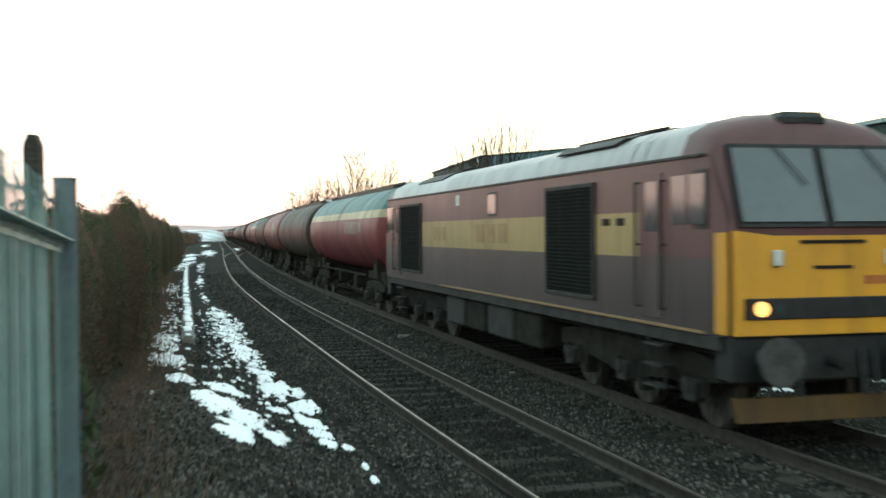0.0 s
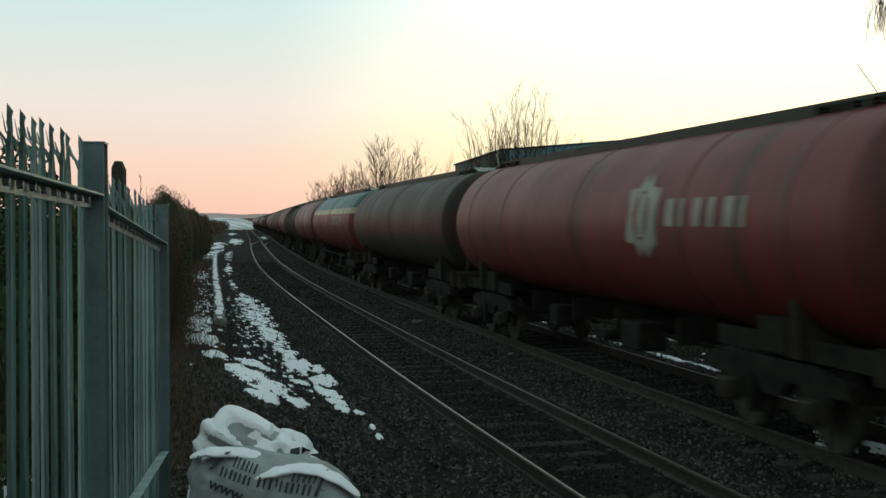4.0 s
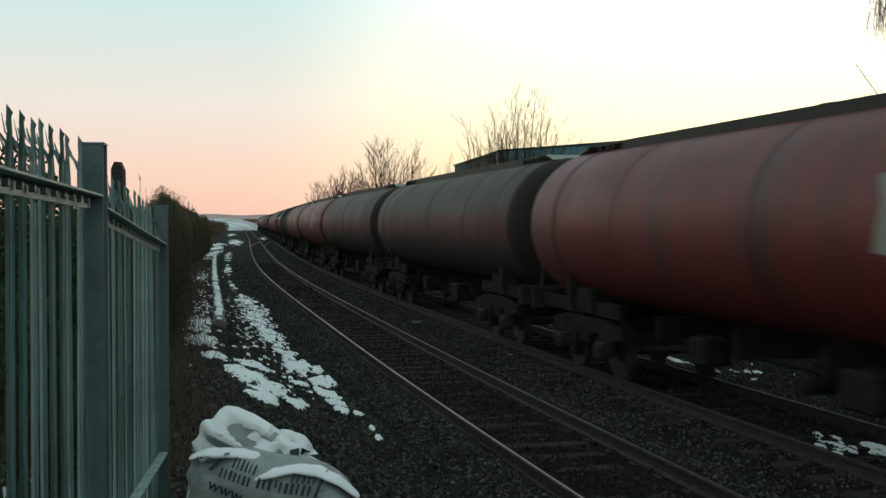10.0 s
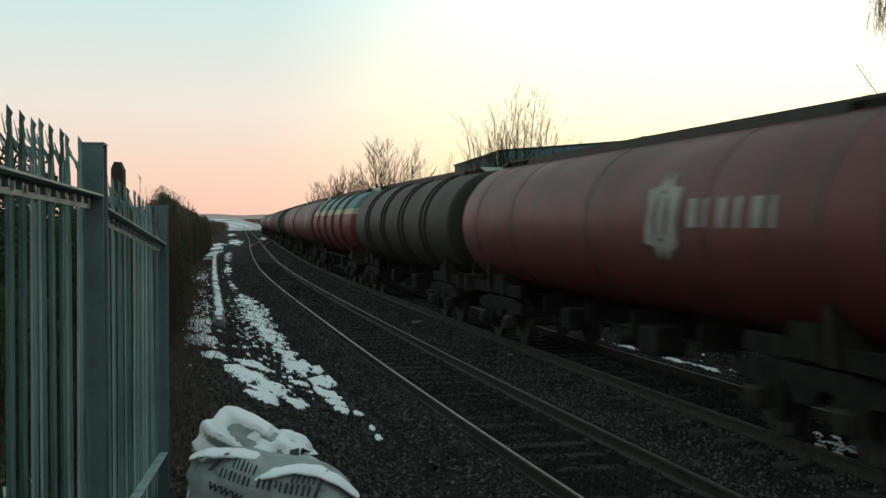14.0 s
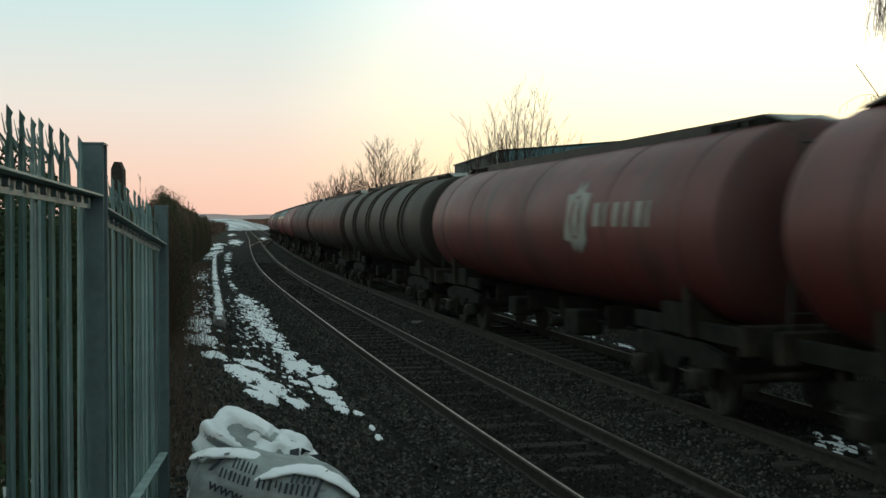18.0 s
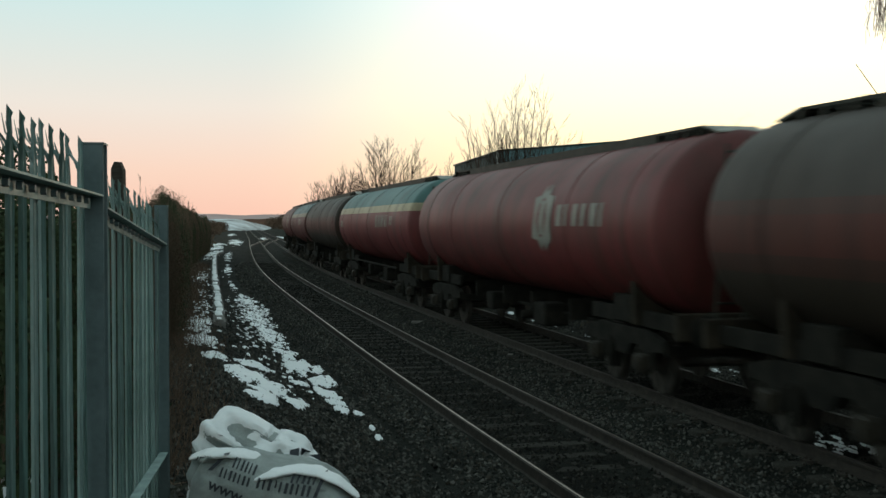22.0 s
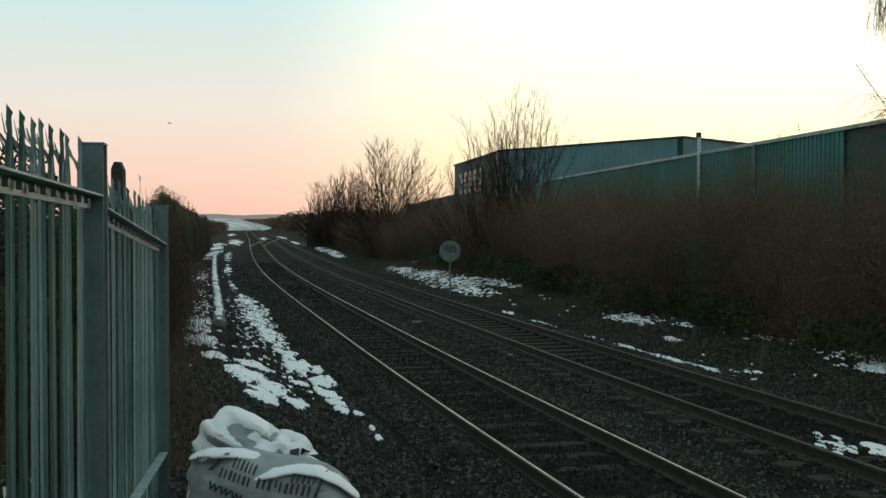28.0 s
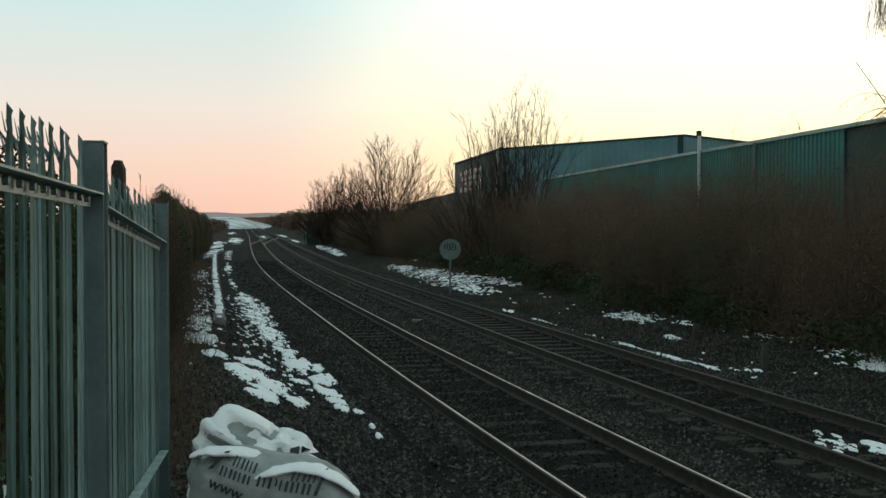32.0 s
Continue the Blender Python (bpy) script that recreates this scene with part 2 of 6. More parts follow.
def prism(bm, outline, a, b, axis="x", slot=0):
    """Extrudes a closed outline of 2D points from a to b along an axis."""
    def at(u, v, w):
        return {"x": (w, u, v), "y": (u, w, v), "z": (u, v, w)}[axis]
    lo = [bm.verts.new(at(u, v, a)) for u, v in outline]
    hi = [bm.verts.new(at(u, v, b)) for u, v in outline]
    n = len(outline)
    fs = [bm.faces.new(lo), bm.faces.new(hi[::-1])] + [bm.faces.new((lo[i], hi[i], hi[(i + 1) % n], lo[(i + 1) % n])) for i in range(n)]
    for f in fs:
        f.material_index = slot
    bmesh.ops.recalc_face_normals(bm, faces=fs)
    return bm


def sticks(name, segs, material, parent, label="", sides=3):
    """One mesh of tapered twigs: rows x0 y0 z0 r0 x1 y1 z1 r1."""
    a = np.asarray(segs, float)
    p, q = a[:, 0:3], a[:, 4:7]
    w = q - p
    w /= np.linalg.norm(w, axis=1)[:, None] + 1e-9
    ref = np.where(np.abs(w[:, 2:3]) > 0.9, np.array([[1.0, 0, 0]]), np.array([[0, 0, 1.0]]))
    u = np.cross(w, ref)
    u /= np.linalg.norm(u, axis=1)[:, None] + 1e-9
    v = np.cross(w, u)
    n, rings = len(a), []
    for base, r in ((p, a[:, 3]), (q, a[:, 7])):
        for k in range(sides):
            t = 2 * math.pi * k / sides
            rings.append(base + (u * math.cos(t) + v * math.sin(t)) * r[:, None])
    verts = np.stack(rings, 1).reshape(-1, 3)
    i0 = np.arange(n)[:, None] * 2 * sides
    faces = [i0 + np.array([[k, (k + 1) % sides, sides + (k + 1) % sides, sides + k]]) for k in range(sides)]
    return mesh_ob(name, verts.tolist(), np.concatenate(faces).tolist(), material, parent, label)


# ---------------------------------------------------------------- ground, snow, ballast
def build_ground():
    sv = np.r_[-700, -500, -300, -150, -80, -40, -20, np.arange(-12, 30, 0.2), np.arange(30, 80, 1.0), np.arange(80, 200, 5), np.arange(200, 620, 30), 620, 900, 1500, 2500, 4000]
    dv = np.r_[-4000, -2000, -900, -400, -180, -90, -50, -30, -20, -14, -10, -8, np.arange(-7, 11, 0.2), 11, 12, 13, 14, 16, 20, 30, 50, 90, 180, 400, 900, 2000, 4000]
    ss, dd = np.meshgrid(sv, dv, indexing="ij")
    near_s, near_d = np.clip(ss, -620, 620), np.clip(dd, -50, 50)
    x, y, a = line(near_s, near_d)
    mean = radians(-12)
    x = x + np.cos(mean) * (dd - near_d) + np.sin(mean) * (ss - near_s)
    y = y - np.sin(mean) * (dd - near_d) + np.cos(mean) * (ss - near_s)
    z = ground_z(ss, dd)
    far = np.clip(smooth(60, 400, np.abs(dd)) + smooth(620, 1500, ss), 0, 1)
    z = z * (1 - far) - 0.5 * far
    n, m = ss.shape
    verts = np.stack([x, y, z], -1).reshape(-1, 3)
    i = (np.arange(n - 1)[:, None] * m + np.arange(m - 1)[None, :]).reshape(-1, 1)
    faces = np.concatenate([i, i + m, i + m + 1, i + 1], 1)
    g = mesh_ob("ground", verts.tolist(), faces.tolist(), [M_BALLAST, M_EARTH, M_OILY], flat=False)
    mid = ((dd[:-1, :-1] + dd[1:, 1:]) / 2 + 0.35 * hills(ss[:-1, :-1], dd[:-1, :-1], 0.8, 9.0)).reshape(-1)
    plain = ((dd[:-1, :-1] + dd[1:, 1:]) / 2).reshape(-1)
    g.data.polygons.foreach_set("material_index", np.where((mid > -3.0) & (mid < 7.0), np.where(((plain > 0.0) & (plain < 1.5)) | ((plain > 3.3) & (plain < 4.8)), 2, 0), 1).astype(np.int32))
    tagged(g, "dark stony railway ground with bare earth banks", "ground", kind="structure")


build_ground()


def build_snow(label, patches, step, thick, seed, rag=0.55, ragged=-0.30):
    """Half-melted snow: ragged raised patches (s, d, half length, half width) that follow the ground."""
    verts, faces, index = [], [], {}
    for s0, d0, ls, ld in patches:
        ns, nd = int(2 * ls * 1.25 / step[0]), int(2 * ld * 1.25 / step[1])
        sv, dv = s0 + np.linspace(-1.25, 1.25, ns + 1) * ls, d0 + np.linspace(-1.25, 1.25, nd + 1) * ld
        ss, dd = np.meshgrid(sv, dv, indexing="ij")
        r = 1.0 - ((ss - s0) / ls) ** 2 - ((dd - d0) / ld) ** 2
        far = float(smooth(11, 22, s0))
        bite = 0.55 + 0.75 * far + 0.5 * float(smooth(30, 40, s0)) * (d0 > 5)
        f = r * 0.85 + 0.95 * grain(ss * 0.5, dd * 1.5, rag, seed, 5) + bite * grain(ss * 0.36, dd, 0.10, seed + 3.0, 3) + ragged - 0.12 * far - 0.38 * float(smooth(30, 36, s0))
        top = ground_z(ss, dd) + 0.012 + thick * (1 - 0.72 * far) * np.sqrt(np.clip(f, 0, 1.0)) * (0.8 + 0.3 * hills(ss, dd, 0.12, 2.0))
        top = np.where(f <= 0, ground_z(ss, dd) - 0.02, top)
        x, y, _ = line(ss, dd)
        f = np.where(r < -0.5, -1.0, f)
        keep = (f[:-1, :-1] > 0) | (f[1:, :-1] > 0) | (f[:-1, 1:] > 0) | (f[1:, 1:] > 0)
        base = len(verts)
        verts += np.stack([x, y, top], -1).reshape(-1, 3).tolist()
        i = base + (np.arange(ns)[:, None] * (nd + 1) + np.arange(nd)[None, :])[keep].reshape(-1, 1)
        faces += np.concatenate([i, i + nd + 1, i + nd + 2, i + 1], 1).tolist()
    ob = mesh_ob("snow_patches", verts, faces, M_SNOW, flat=False)
    return tagged(ob, label, "snow", kind="stuff")


SNOW_PATH = ((29.0, -1.50, 5.0, 0.42), (24.0, -1.62, 4.0, 0.40), (19.2, -1.58, 2.6, 0.30), (16.0, -1.50, 2.0, 0.22), (13.2, -1.45, 1.1, 0.34), (13.0, -1.15, 0.7, 0.16), (11.5, -1.22, 0.55, 0.20),
             (10.1, -1.28, 0.60, 0.24), (9.0, -1.30, 0.45, 0.16), (8.2, -1.40, 0.30, 0.11), (8.05, -1.10, 0.22, 0.095), (7.0, -1.11, 0.13, 0.05), (6.2, -1.17, 0.11, 0.045), (10.8, -1.70, 0.40, 0.14),
             (12.1, -2.45, 0.70, 0.34), (9.6, -2.60, 1.2, 0.36), (8.7, -2.30, 1.1, 0.34), (7.7, -2.06, 0.55, 0.17), (6.5, -2.62, 0.40, 0.26), (7.3, -2.55, 0.5, 0.2), (15.6, -3.25, 1.2, 0.28), (12.6, -3.10, 0.5, 0.22), (19.0, -3.25, 2.0, 0.26))
SNOW_FARPATH = ((45.0, -3.1, 6.0, 0.30), (58.0, -1.8, 7.0, 0.20), (41.0, -1.8, 5.0, 0.16), (85.0, -3.2, 12.0, 0.5), (84.0, -1.9, 12.0, 0.3), (150.0, -1.9, 22.0, 0.9), (190.0, 2.5, 14.0, 0.5), (215.0, 6.5, 18.0, 0.8), (230.0, -3.0, 20.0, 0.9), (160.0, 6.6, 14.0, 0.5), (108.0, -3.4, 10.0, 0.6), (125.0, -3.6, 9.0, 0.8))
SNOW_YARD = ((-1.5, -5.9, 4.5, 1.3), (-5.0, -5.2, 2.6, 0.6), (3.5, -7.5, 4.0, 1.2))
build_snow("thin white snow on the ground behind the fence", SNOW_YARD, (0.08, 0.06), 0.05, 9.0, 0.4, -0.38)
SNOW_BANK = ((108.0, 7.8, 14.0, 0.55), (92.0, 7.6, 6.0, 0.35), (57.0, 8.3, 5.0, 0.50), (50.0, 8.6, 5.0, 0.85), (43.0, 8.5, 4.5, 0.95), (37.6, 8.1, 3.0, 0.60), (64.0, 10.4, 4.0, 0.40), (40.0, 9.5, 4.0, 0.5), (28.0, 6.95, 0.7, 0.16),
             (23.8, 6.78, 1.1, 0.11), (16.6, 6.80, 1.6, 0.10), (14.5, 6.90, 1.0, 0.12), (13.3, 6.86, 0.8, 0.14), (12.0, 7.38, 0.35, 0.14), (21.7, 8.75, 1.4, 0.50), (17.5, 8.15, 0.5, 0.14), (19.0, 9.1, 0.6, 0.2),
             (11.4, 9.40, 0.9, 0.42), (10.3, 9.00, 0.6, 0.32), (9.6, 9.5, 0.7, 0.3), (3.95, 4.14, 0.34, 0.20), (3.80, 4.40, 0.26, 0.16), (3.38, 4.34, 0.32, 0.20))
build_snow("ragged half-melted white snow on the gravel path", SNOW_PATH, (0.045, 0.020), 0.045, 1.0, 0.32, -0.02)
build_snow("patchy white snow along the far path and behind the fence", SNOW_FARPATH, (0.14, 0.04), 0.04, 3.0, 0.45, -0.25)
build_snow("scraps of white snow along the bank under the scrub", SNOW_BANK, (0.06, 0.022), 0.035, 5.0, 0.22, -0.20)
_rng = random.Random(31)
SNOW_BITS = []
# clusters of crumbs: s, d, spread along and across, how many
for cs, cd, ws, wd, many in ((26.0, -2.0, 6.0, 0.35, 90), (17.0, -2.1, 3.0, 0.30, 45), (30.0, -2.9, 9.0, 0.30, 40), (17.0, -3.3, 3.0, 0.2, 50), (22.0, -3.2, 4.0, 0.2, 50), (12.0, -1.8, 3.0, 0.4, 30), (44.0, 9.2, 6.0, 1.2, 110), (22.0, 9.0, 2.0, 0.45, 50),
                             (30.0, 8.6, 5.0, 0.6, 12), (16.5, 6.85, 3.0, 0.12, 50), (15.0, 9.4, 2.2, 0.28, 30), (10.6, 9.05, 1.2, 0.32, 34), (13.0, 7.5, 2.0, 0.4, 12), (3.8, 4.2, 0.6, 0.25, 14), (45.0, -3.0, 14.0, 0.7, 60)):
    for _ in range(many):
        small = 0.7 if cd > 6 else 1.0
        SNOW_BITS.append((cs + _rng.gauss(0, 0.6) * ws, cd + _rng.gauss(0, 0.7) * wd, small * _rng.uniform(0.03, 0.14) * (1 + cs / 40), small * _rng.uniform(0.014, 0.042) * (1 + cs / 40)))
build_snow("small scattered crumbs of white snow", SNOW_BITS, (0.03, 0.014), 0.025, 7.0, 0.12, 0.0)


def build_stones():
    """Loose ballast as real stones where the eye is near."""
    rng = np.random.default_rng(4)
    zones = ((-16.0, -6.0, -3.2, 6.4, 9000), (-6.0, 12.0, -3.4, 6.4, 66000), (6.0, 26.0, 6.4, 9.8, 26000), (12.0, 30.0, -2.8, 6.6, 42000), (30.0, 70.0, -1.4, 6.6, 26000), (-6.0, 12.0, -4.1, -3.0, 4500))
    s = np.concatenate([rng.uniform(a, b, n) for a, b, _, _, n in zones])
    d = np.concatenate([rng.uniform(a, b, n) for _, _, a, b, n in zones])
    gap = np.minimum.reduce([np.abs(d - r) for r in (0, GAUGE, FAR_RAIL, FAR_RAIL + GAUGE)])
    between = ((d > 0.1) & (d < 1.4)) | ((d > 3.4) & (d < 4.7))
    keep = (gap > 0.09) & ~(between & (rng.random(len(s)) < 0.45))
    s, d = s[keep], d[keep]
    n = len(s)
    x, y, _ = line(s, d)
    size = rng.uniform(0.013, 0.030, n) * np.where(s > 30, 1.5, 1.0) * np.where(rng.random(n) < 0.07, 1.4, 1.0)
    z = ground_z(s, d) + size * 0.25
    corner = np.array([(1, 0, 0), (-1, 0, 0), (0, 1, 0), (0, -1, 0), (0, 0, 1), (0, 0, -1)], float)
    v = corner[None] * size[:, None, None] * rng.uniform(0.7, 1.2, (n, 6, 1)) + rng.normal(0, 0.22, (n, 6, 3)) * size[:, None, None]
    t = rng.uniform(0, 6.28, n)
    c, q = np.cos(t)[:, None], np.sin(t)[:, None]
    v = np.stack([v[..., 0] * c - v[..., 1] * q, v[..., 0] * q + v[..., 1] * c, v[..., 2] * 0.95], -1) + np.stack([x, y, z], -1)[:, None]
    tri = np.array([(0, 2, 4), (2, 1, 4), (1, 3, 4), (3, 0, 4), (2, 0, 5), (1, 2, 5), (3, 1, 5), (0, 3, 5)])
    f = (np.arange(n)[:, None, None] * 6 + tri[None]).reshape(-1, 3)
    ob = mesh_ob("ballast_stones", v.reshape(-1, 3).tolist(), f.tolist(), [M_STONE, M_OILYSTONE])
    oily = ((d > 0.0) & (d < 1.5)) | ((d > 3.3) & (d < 4.8))
    ob.data.polygons.foreach_set("material_index", np.repeat(oily, 8).astype(np.int32))
    tagged(ob, "loose dark grey and brown ballast stones", "ballast", kind="stuff")


build_stones()

# ---------------------------------------------------------------- tracks
RAIL_SHAPE = ((-0.07, -0.159), (0.07, -0.159), (0.07, -0.148), (0.012, -0.13), (0.010, -0.045), (0.035, -0.035), (0.035, -0.006),
              (0.0115, 0.0), (-0.0115, 0.0), (-0.035, -0.006), (-0.035, -0.035), (-0.010, -0.045), (-0.012, -0.13), (-0.07, -0.148))


def build_rail(track, way_d, way_z, head, sv, name="rail"):
    n, verts, faces, slots = len(RAIL_SHAPE), [], [], []
    for s in sv:
        x, y, a = line(s, way_d(s))
        verts += [(x + math.cos(a) * u, y - math.sin(a) * u, way_z(s) + v) for u, v in RAIL_SHAPE]
    for i in range(len(sv) - 1):
        for k in range(n):
            q = (k + 1) % n
            faces.append((i * n + k, (i + 1) * n + k, (i + 1) * n + q, i * n + q))
            slots.append(1 if k == 7 else 0)
    r = mesh_ob(name, verts, faces, [M_RAIL, head], track)
    r.data.polygons.foreach_set("material_index", slots)
    return r


RAIL_S = np.r_[-620, -400, -250, -150, -100, -60, -40, np.arange(-25, 60, 1.0), np.arange(60, 200, 4.0), np.arange(200, 621, 20)]


def build_track(name, label, d, z, head):
    track = tagged(new(name), label, "railway track", kind="structure")
    track.empty_display_size = 0.2
    for off in (0.0, GAUGE):
        build_rail(track, lambda s: d + off, lambda s: z, head, RAIL_S)
    bm = boxed(-1.25, 1.25, -0.125, 0.125, -0.13, 0.0, 0.012)
    first = part("sleeper", bm, M_SLEEPER, track)
    bm = bmesh.new()
    for side in (-GAUGE / 2, GAUGE / 2):
        for q in (-1, 1):
            box(bm, side + q * 0.11 - 0.055, side + q * 0.11 + 0.055, -0.09, 0.09, 0.0, 0.03)
            rod(bm, (side + q * 0.12, -0.05, 0.03), (side + q * 0.12, -0.05, 0.055), 0.016, 6)
            rod(bm, (side + q * 0.12, 0.05, 0.03), (side + q * 0.12, 0.05, 0.055), 0.016, 6)
    chair = part("rail_chair", bm, M_RAIL, first)
    rng = random.Random(int(d * 10))
    for k in range(150):
        s = -8 + 0.70 * k
        x, y, a = line(s, d + GAUGE / 2)
        m = Matrix.Translation((x, y, z - (0.174 if d < 1 else 0.166) + rng.uniform(-0.008, 0.003))) @ pose(0, 0, 0, 0, 0, -math.degrees(a) + rng.uniform(-1.2, 1.2))
        ob = first if k == 0 else share("sleeper", first, track, m)
        ob.matrix_local = m
        if 0 < k < 45:
            share("rail_chair", chair, ob, Matrix())
    return track


TRACK_NEAR = build_track("track_near", "railway track with polished steel rails on dark sleepers", 0.0, 0.0, M_HEAD)
TRACK_FAR = build_track("track_far", "railway track with dull rusty rails on dark sleepers", FAR_RAIL, FAR_Z, M_HEADDULL)
crossover = tagged(new("track_crossover"), "crossover rails joining the two tracks far down the line", "railway track", kind="structure")
for off in (0.0, GAUGE):
    build_rail(crossover, lambda s: off + FAR_RAIL * float(smooth(112, 185, s)), lambda s: FAR_Z * float(smooth(112, 185, s)) + 0.004, M_HEAD, np.arange(112, 186, 3.0))


# ---------------------------------------------------------------- cable trough beside the line
M_CONCRETE = mat("trough_concrete", (0.24, 0.23, 0.21), (0.14, 0.13, 0.12), 0.9, scale=4, fine=40, bump=0.4, per=0.15)


def build_trough():
    t = empty("cable_trough", "grey concrete cable trough with snow-covered lids", "cable trough")
    lid = part("lid", boxed(-0.095, 0.095, -0.49, 0.49, 0.0, 0.05, 0.006), M_CONCRETE, t)
    wall = part("channel", boxed(-0.14, 0.14, -0.5, 0.5, -0.16, 0.0, 0.006), M_CONCRETE, t)
    cap = part("snow_cap", boxed(-0.095, 0.095, -0.495, 0.495, 0.05, 0.085, 0.03), M_SNOW, lid, "white snow lying on the lid", True)
    rng = random.Random(3)
    for k in range(74):
        s = 19.8 + k
        d = -2.75 + rng.uniform(-0.035, 0.035) + 0.25 * math.sin(k * 0.06) + (0.5 * (k - 62) / 12 if k > 62 else 0)
        x, y, a = line(s, d)
        m = Matrix.Translation((x, y, float(ground_z(s, d)) + 0.10 + rng.uniform(-0.012, 0.012))) @ pose(0, 0, 0, rng.uniform(-1, 1), 0, -math.degrees(a) + rng.uniform(-2, 2))
        l = lid if k == 0 else share("lid", lid, t, m)
        w = wall if k == 0 else share("channel", wall, t, m)
        l.matrix_local, w.matrix_local = m, m
        if 2 <= k:
            share("snow_cap", cap, l, Matrix())
    cap.scale = (0.8, 0.55, 0.6)


build_trough()


# ---------------------------------------------------------------- palisade fence
def pale_mesh(h):
    """A folded steel pale, h high, with a three-pronged splayed head."""
    bm = bmesh.new()
    prof = [(-0.031, 0.0), (-0.019, 0.010), (-0.006, 0.001), (0.006, 0.001), (0.019, 0.010), (0.031, 0.0)]
    cut = h - 0.125

    def strip(points):
        rows = [[bm.verts.new(p) for p in row] for row in points]
        for a, b in zip(rows, rows[1:]):
            for i in range(len(a) - 1):
                bm.faces.new((a[i], a[i + 1], b[i + 1], b[i]))
    strip([[(u, v, 0) for u, v in prof], [(u, v, cut) for u, v in prof], [(u * 0.62, v, cut + 0.03) for u, v in prof], [(u * 0.34, v * 0.8, cut + 0.062) for u, v in prof]])
    mid = [(-0.0145, 0.000), (0.0, 0.009), (0.0145, 0.000)]
    strip([[(u, v, cut + 0.06) for u, v in mid], [(u * 0.85, v + 0.002, h - 0.030) for u, v in mid], [(-0.0095, 0.006, h - 0.002), (0.0, 0.010, h), (0.0095, -0.002, h - 0.018)]])
    for q in (-1, 1):
        side = [(0.012, 0.010), (0.022, 0.004)]
        rows = [[(q * (u + a), v + b, z) for u, v in side] for a, b, z in ((0, 0, cut + 0.012), (0.003, 0.010, cut + 0.042), (0.005, 0.030, cut + 0.070))]
        rows.append([(q * 0.022, 0.046, h - 0.018 - 0.008 * q), (q * 0.026, 0.044, h - 0.018 - 0.008 * q)])
        strip(rows)
    bmesh.ops.solidify(bm, geom=bm.faces[:], thickness=0.003)
    return bm


def build_fence():
    f = empty("palisade_fence", "green-grey galvanised palisade fence with splayed triple points", "fence")
    posts = [Vector((-0.70, 1.00)), Vector((-1.15, 3.70)), Vector((-1.56, 6.20))]
    tops = (2.89, 2.866, 2.700)
    ends = (((2.862, 2.884), (2.74, 2.70)), ((2.826, 2.690), (2.667, 2.49)))
    first = None
    for k, p in enumerate(posts):
        a = math.atan2(*(posts[min(k + 1, 2)] - posts[max(k - 1, 0)])[:])
        g = 0.55
        bm = bmesh.new()
        h = tops[k] - g
        for q in (-0.050, 0.042):
            box(bm, -0.034, 0.034, q, q + 0.008, 0, h, 0.002)
        box(bm, -0.003, 0.003, -0.042, 0.042, 0, h)
        box(bm, -0.036, 0.036, -0.052, 0.052, h, h + 0.006)
        ob = part("post", bm, M_POST, f)
        ob.matrix_local = Matrix.Translation((p.x, p.y, g)) @ pose(0, 0, 0, 0, 0, -math.degrees(a))
    tall = part("pale", pale_mesh(1.78), M_FENCE, f)
    used = False
    rng = random.Random(8)
    for k in range(2):
        p, q = posts[k], posts[k + 1]
        w = (q - p).normalized()
        n = Vector((w.y, -w.x))
        turn = -math.degrees(math.atan2(w.x, w.y))
        (t0, t1), (r0, r1) = ends[k]
        length = (q - p).length
        for drop in (0.0, 1.15):
            u, v = Vector((*p, r0 - drop)), Vector((*q, r1 - drop))
            bm = bmesh.new()
            prism(bm, [(0.0, 0.0), (0.046, 0.0), (0.046, -0.006), (0.006, -0.006), (0.006, -0.046), (0.0, -0.046)], 0.055, (v - u).length - 0.05, "y")
            ob = part("fence_rail", bm, M_FENCE, f)
            ob.matrix_local = Matrix.Translation(u - Vector((*n, 0)) * 0.012) @ pose(0, 0, 0, 0, 0, turn) @ pose(0, 0, 0, math.degrees(math.atan2(v.z - u.z, length)))
        count = 19 - k
        for i in range(count):
            at = 0.09 + (length - 0.18) * i / (count - 1)
            xy = p + w * at - n * 0.018
            top = t0 + (t1 - t0) * at / length + rng.uniform(-0.006, 0.006)
            m = Matrix.Translation((*xy, top - 1.78)) @ pose(0, 0, 0, rng.uniform(-0.4, 0.4), rng.uniform(-0.5, 0.5), turn + 90 + rng.uniform(-0.8, 0.8))
            if used:
                share("pale", tall, f, m)
            else:
                tall.matrix_local, used = m, True
            if at < length - 0.12:
                bm = rodded((0, 0, 0), (0.014, 0, 0), 0.010, 6)
                b = part("bolt", bm, M_POST, f)
                b.matrix_local = Matrix.Translation((*(p + w * at + n * 0.0), r0 + (r1 - r0) * at / length - 0.025)) @ pose(0, 0, 0, 0, 0, turn)


build_fence()
post = empty("gate_post", "dark timber gate post with a pointed top", "post")
bm = bmesh.new()
prism(bm, [(-0.046, 0.4), (0.046, 0.4), (0.046, 3.02), (0.018, 3.085), (-0.020, 3.085), (-0.046, 3.03)], -0.045, 0.045, "y")
part("shaft", bm, M_SLEEPER, post).matrix_local = pose(-2.55, 8.8, 0)


# ---------------------------------------------------------------- sack by the fence
M_SACK = mat("woven_sack", (0.36, 0.40, 0.385), (0.20, 0.225, 0.215), 0.75, scale=9, fine=170, bump=0.5, depth=0.006)
M_INK = mat("sack_ink", (0.045, 0.052, 0.060), (0.028, 0.032, 0.038), 0.8, scale=20, fine=90, bump=0.1)


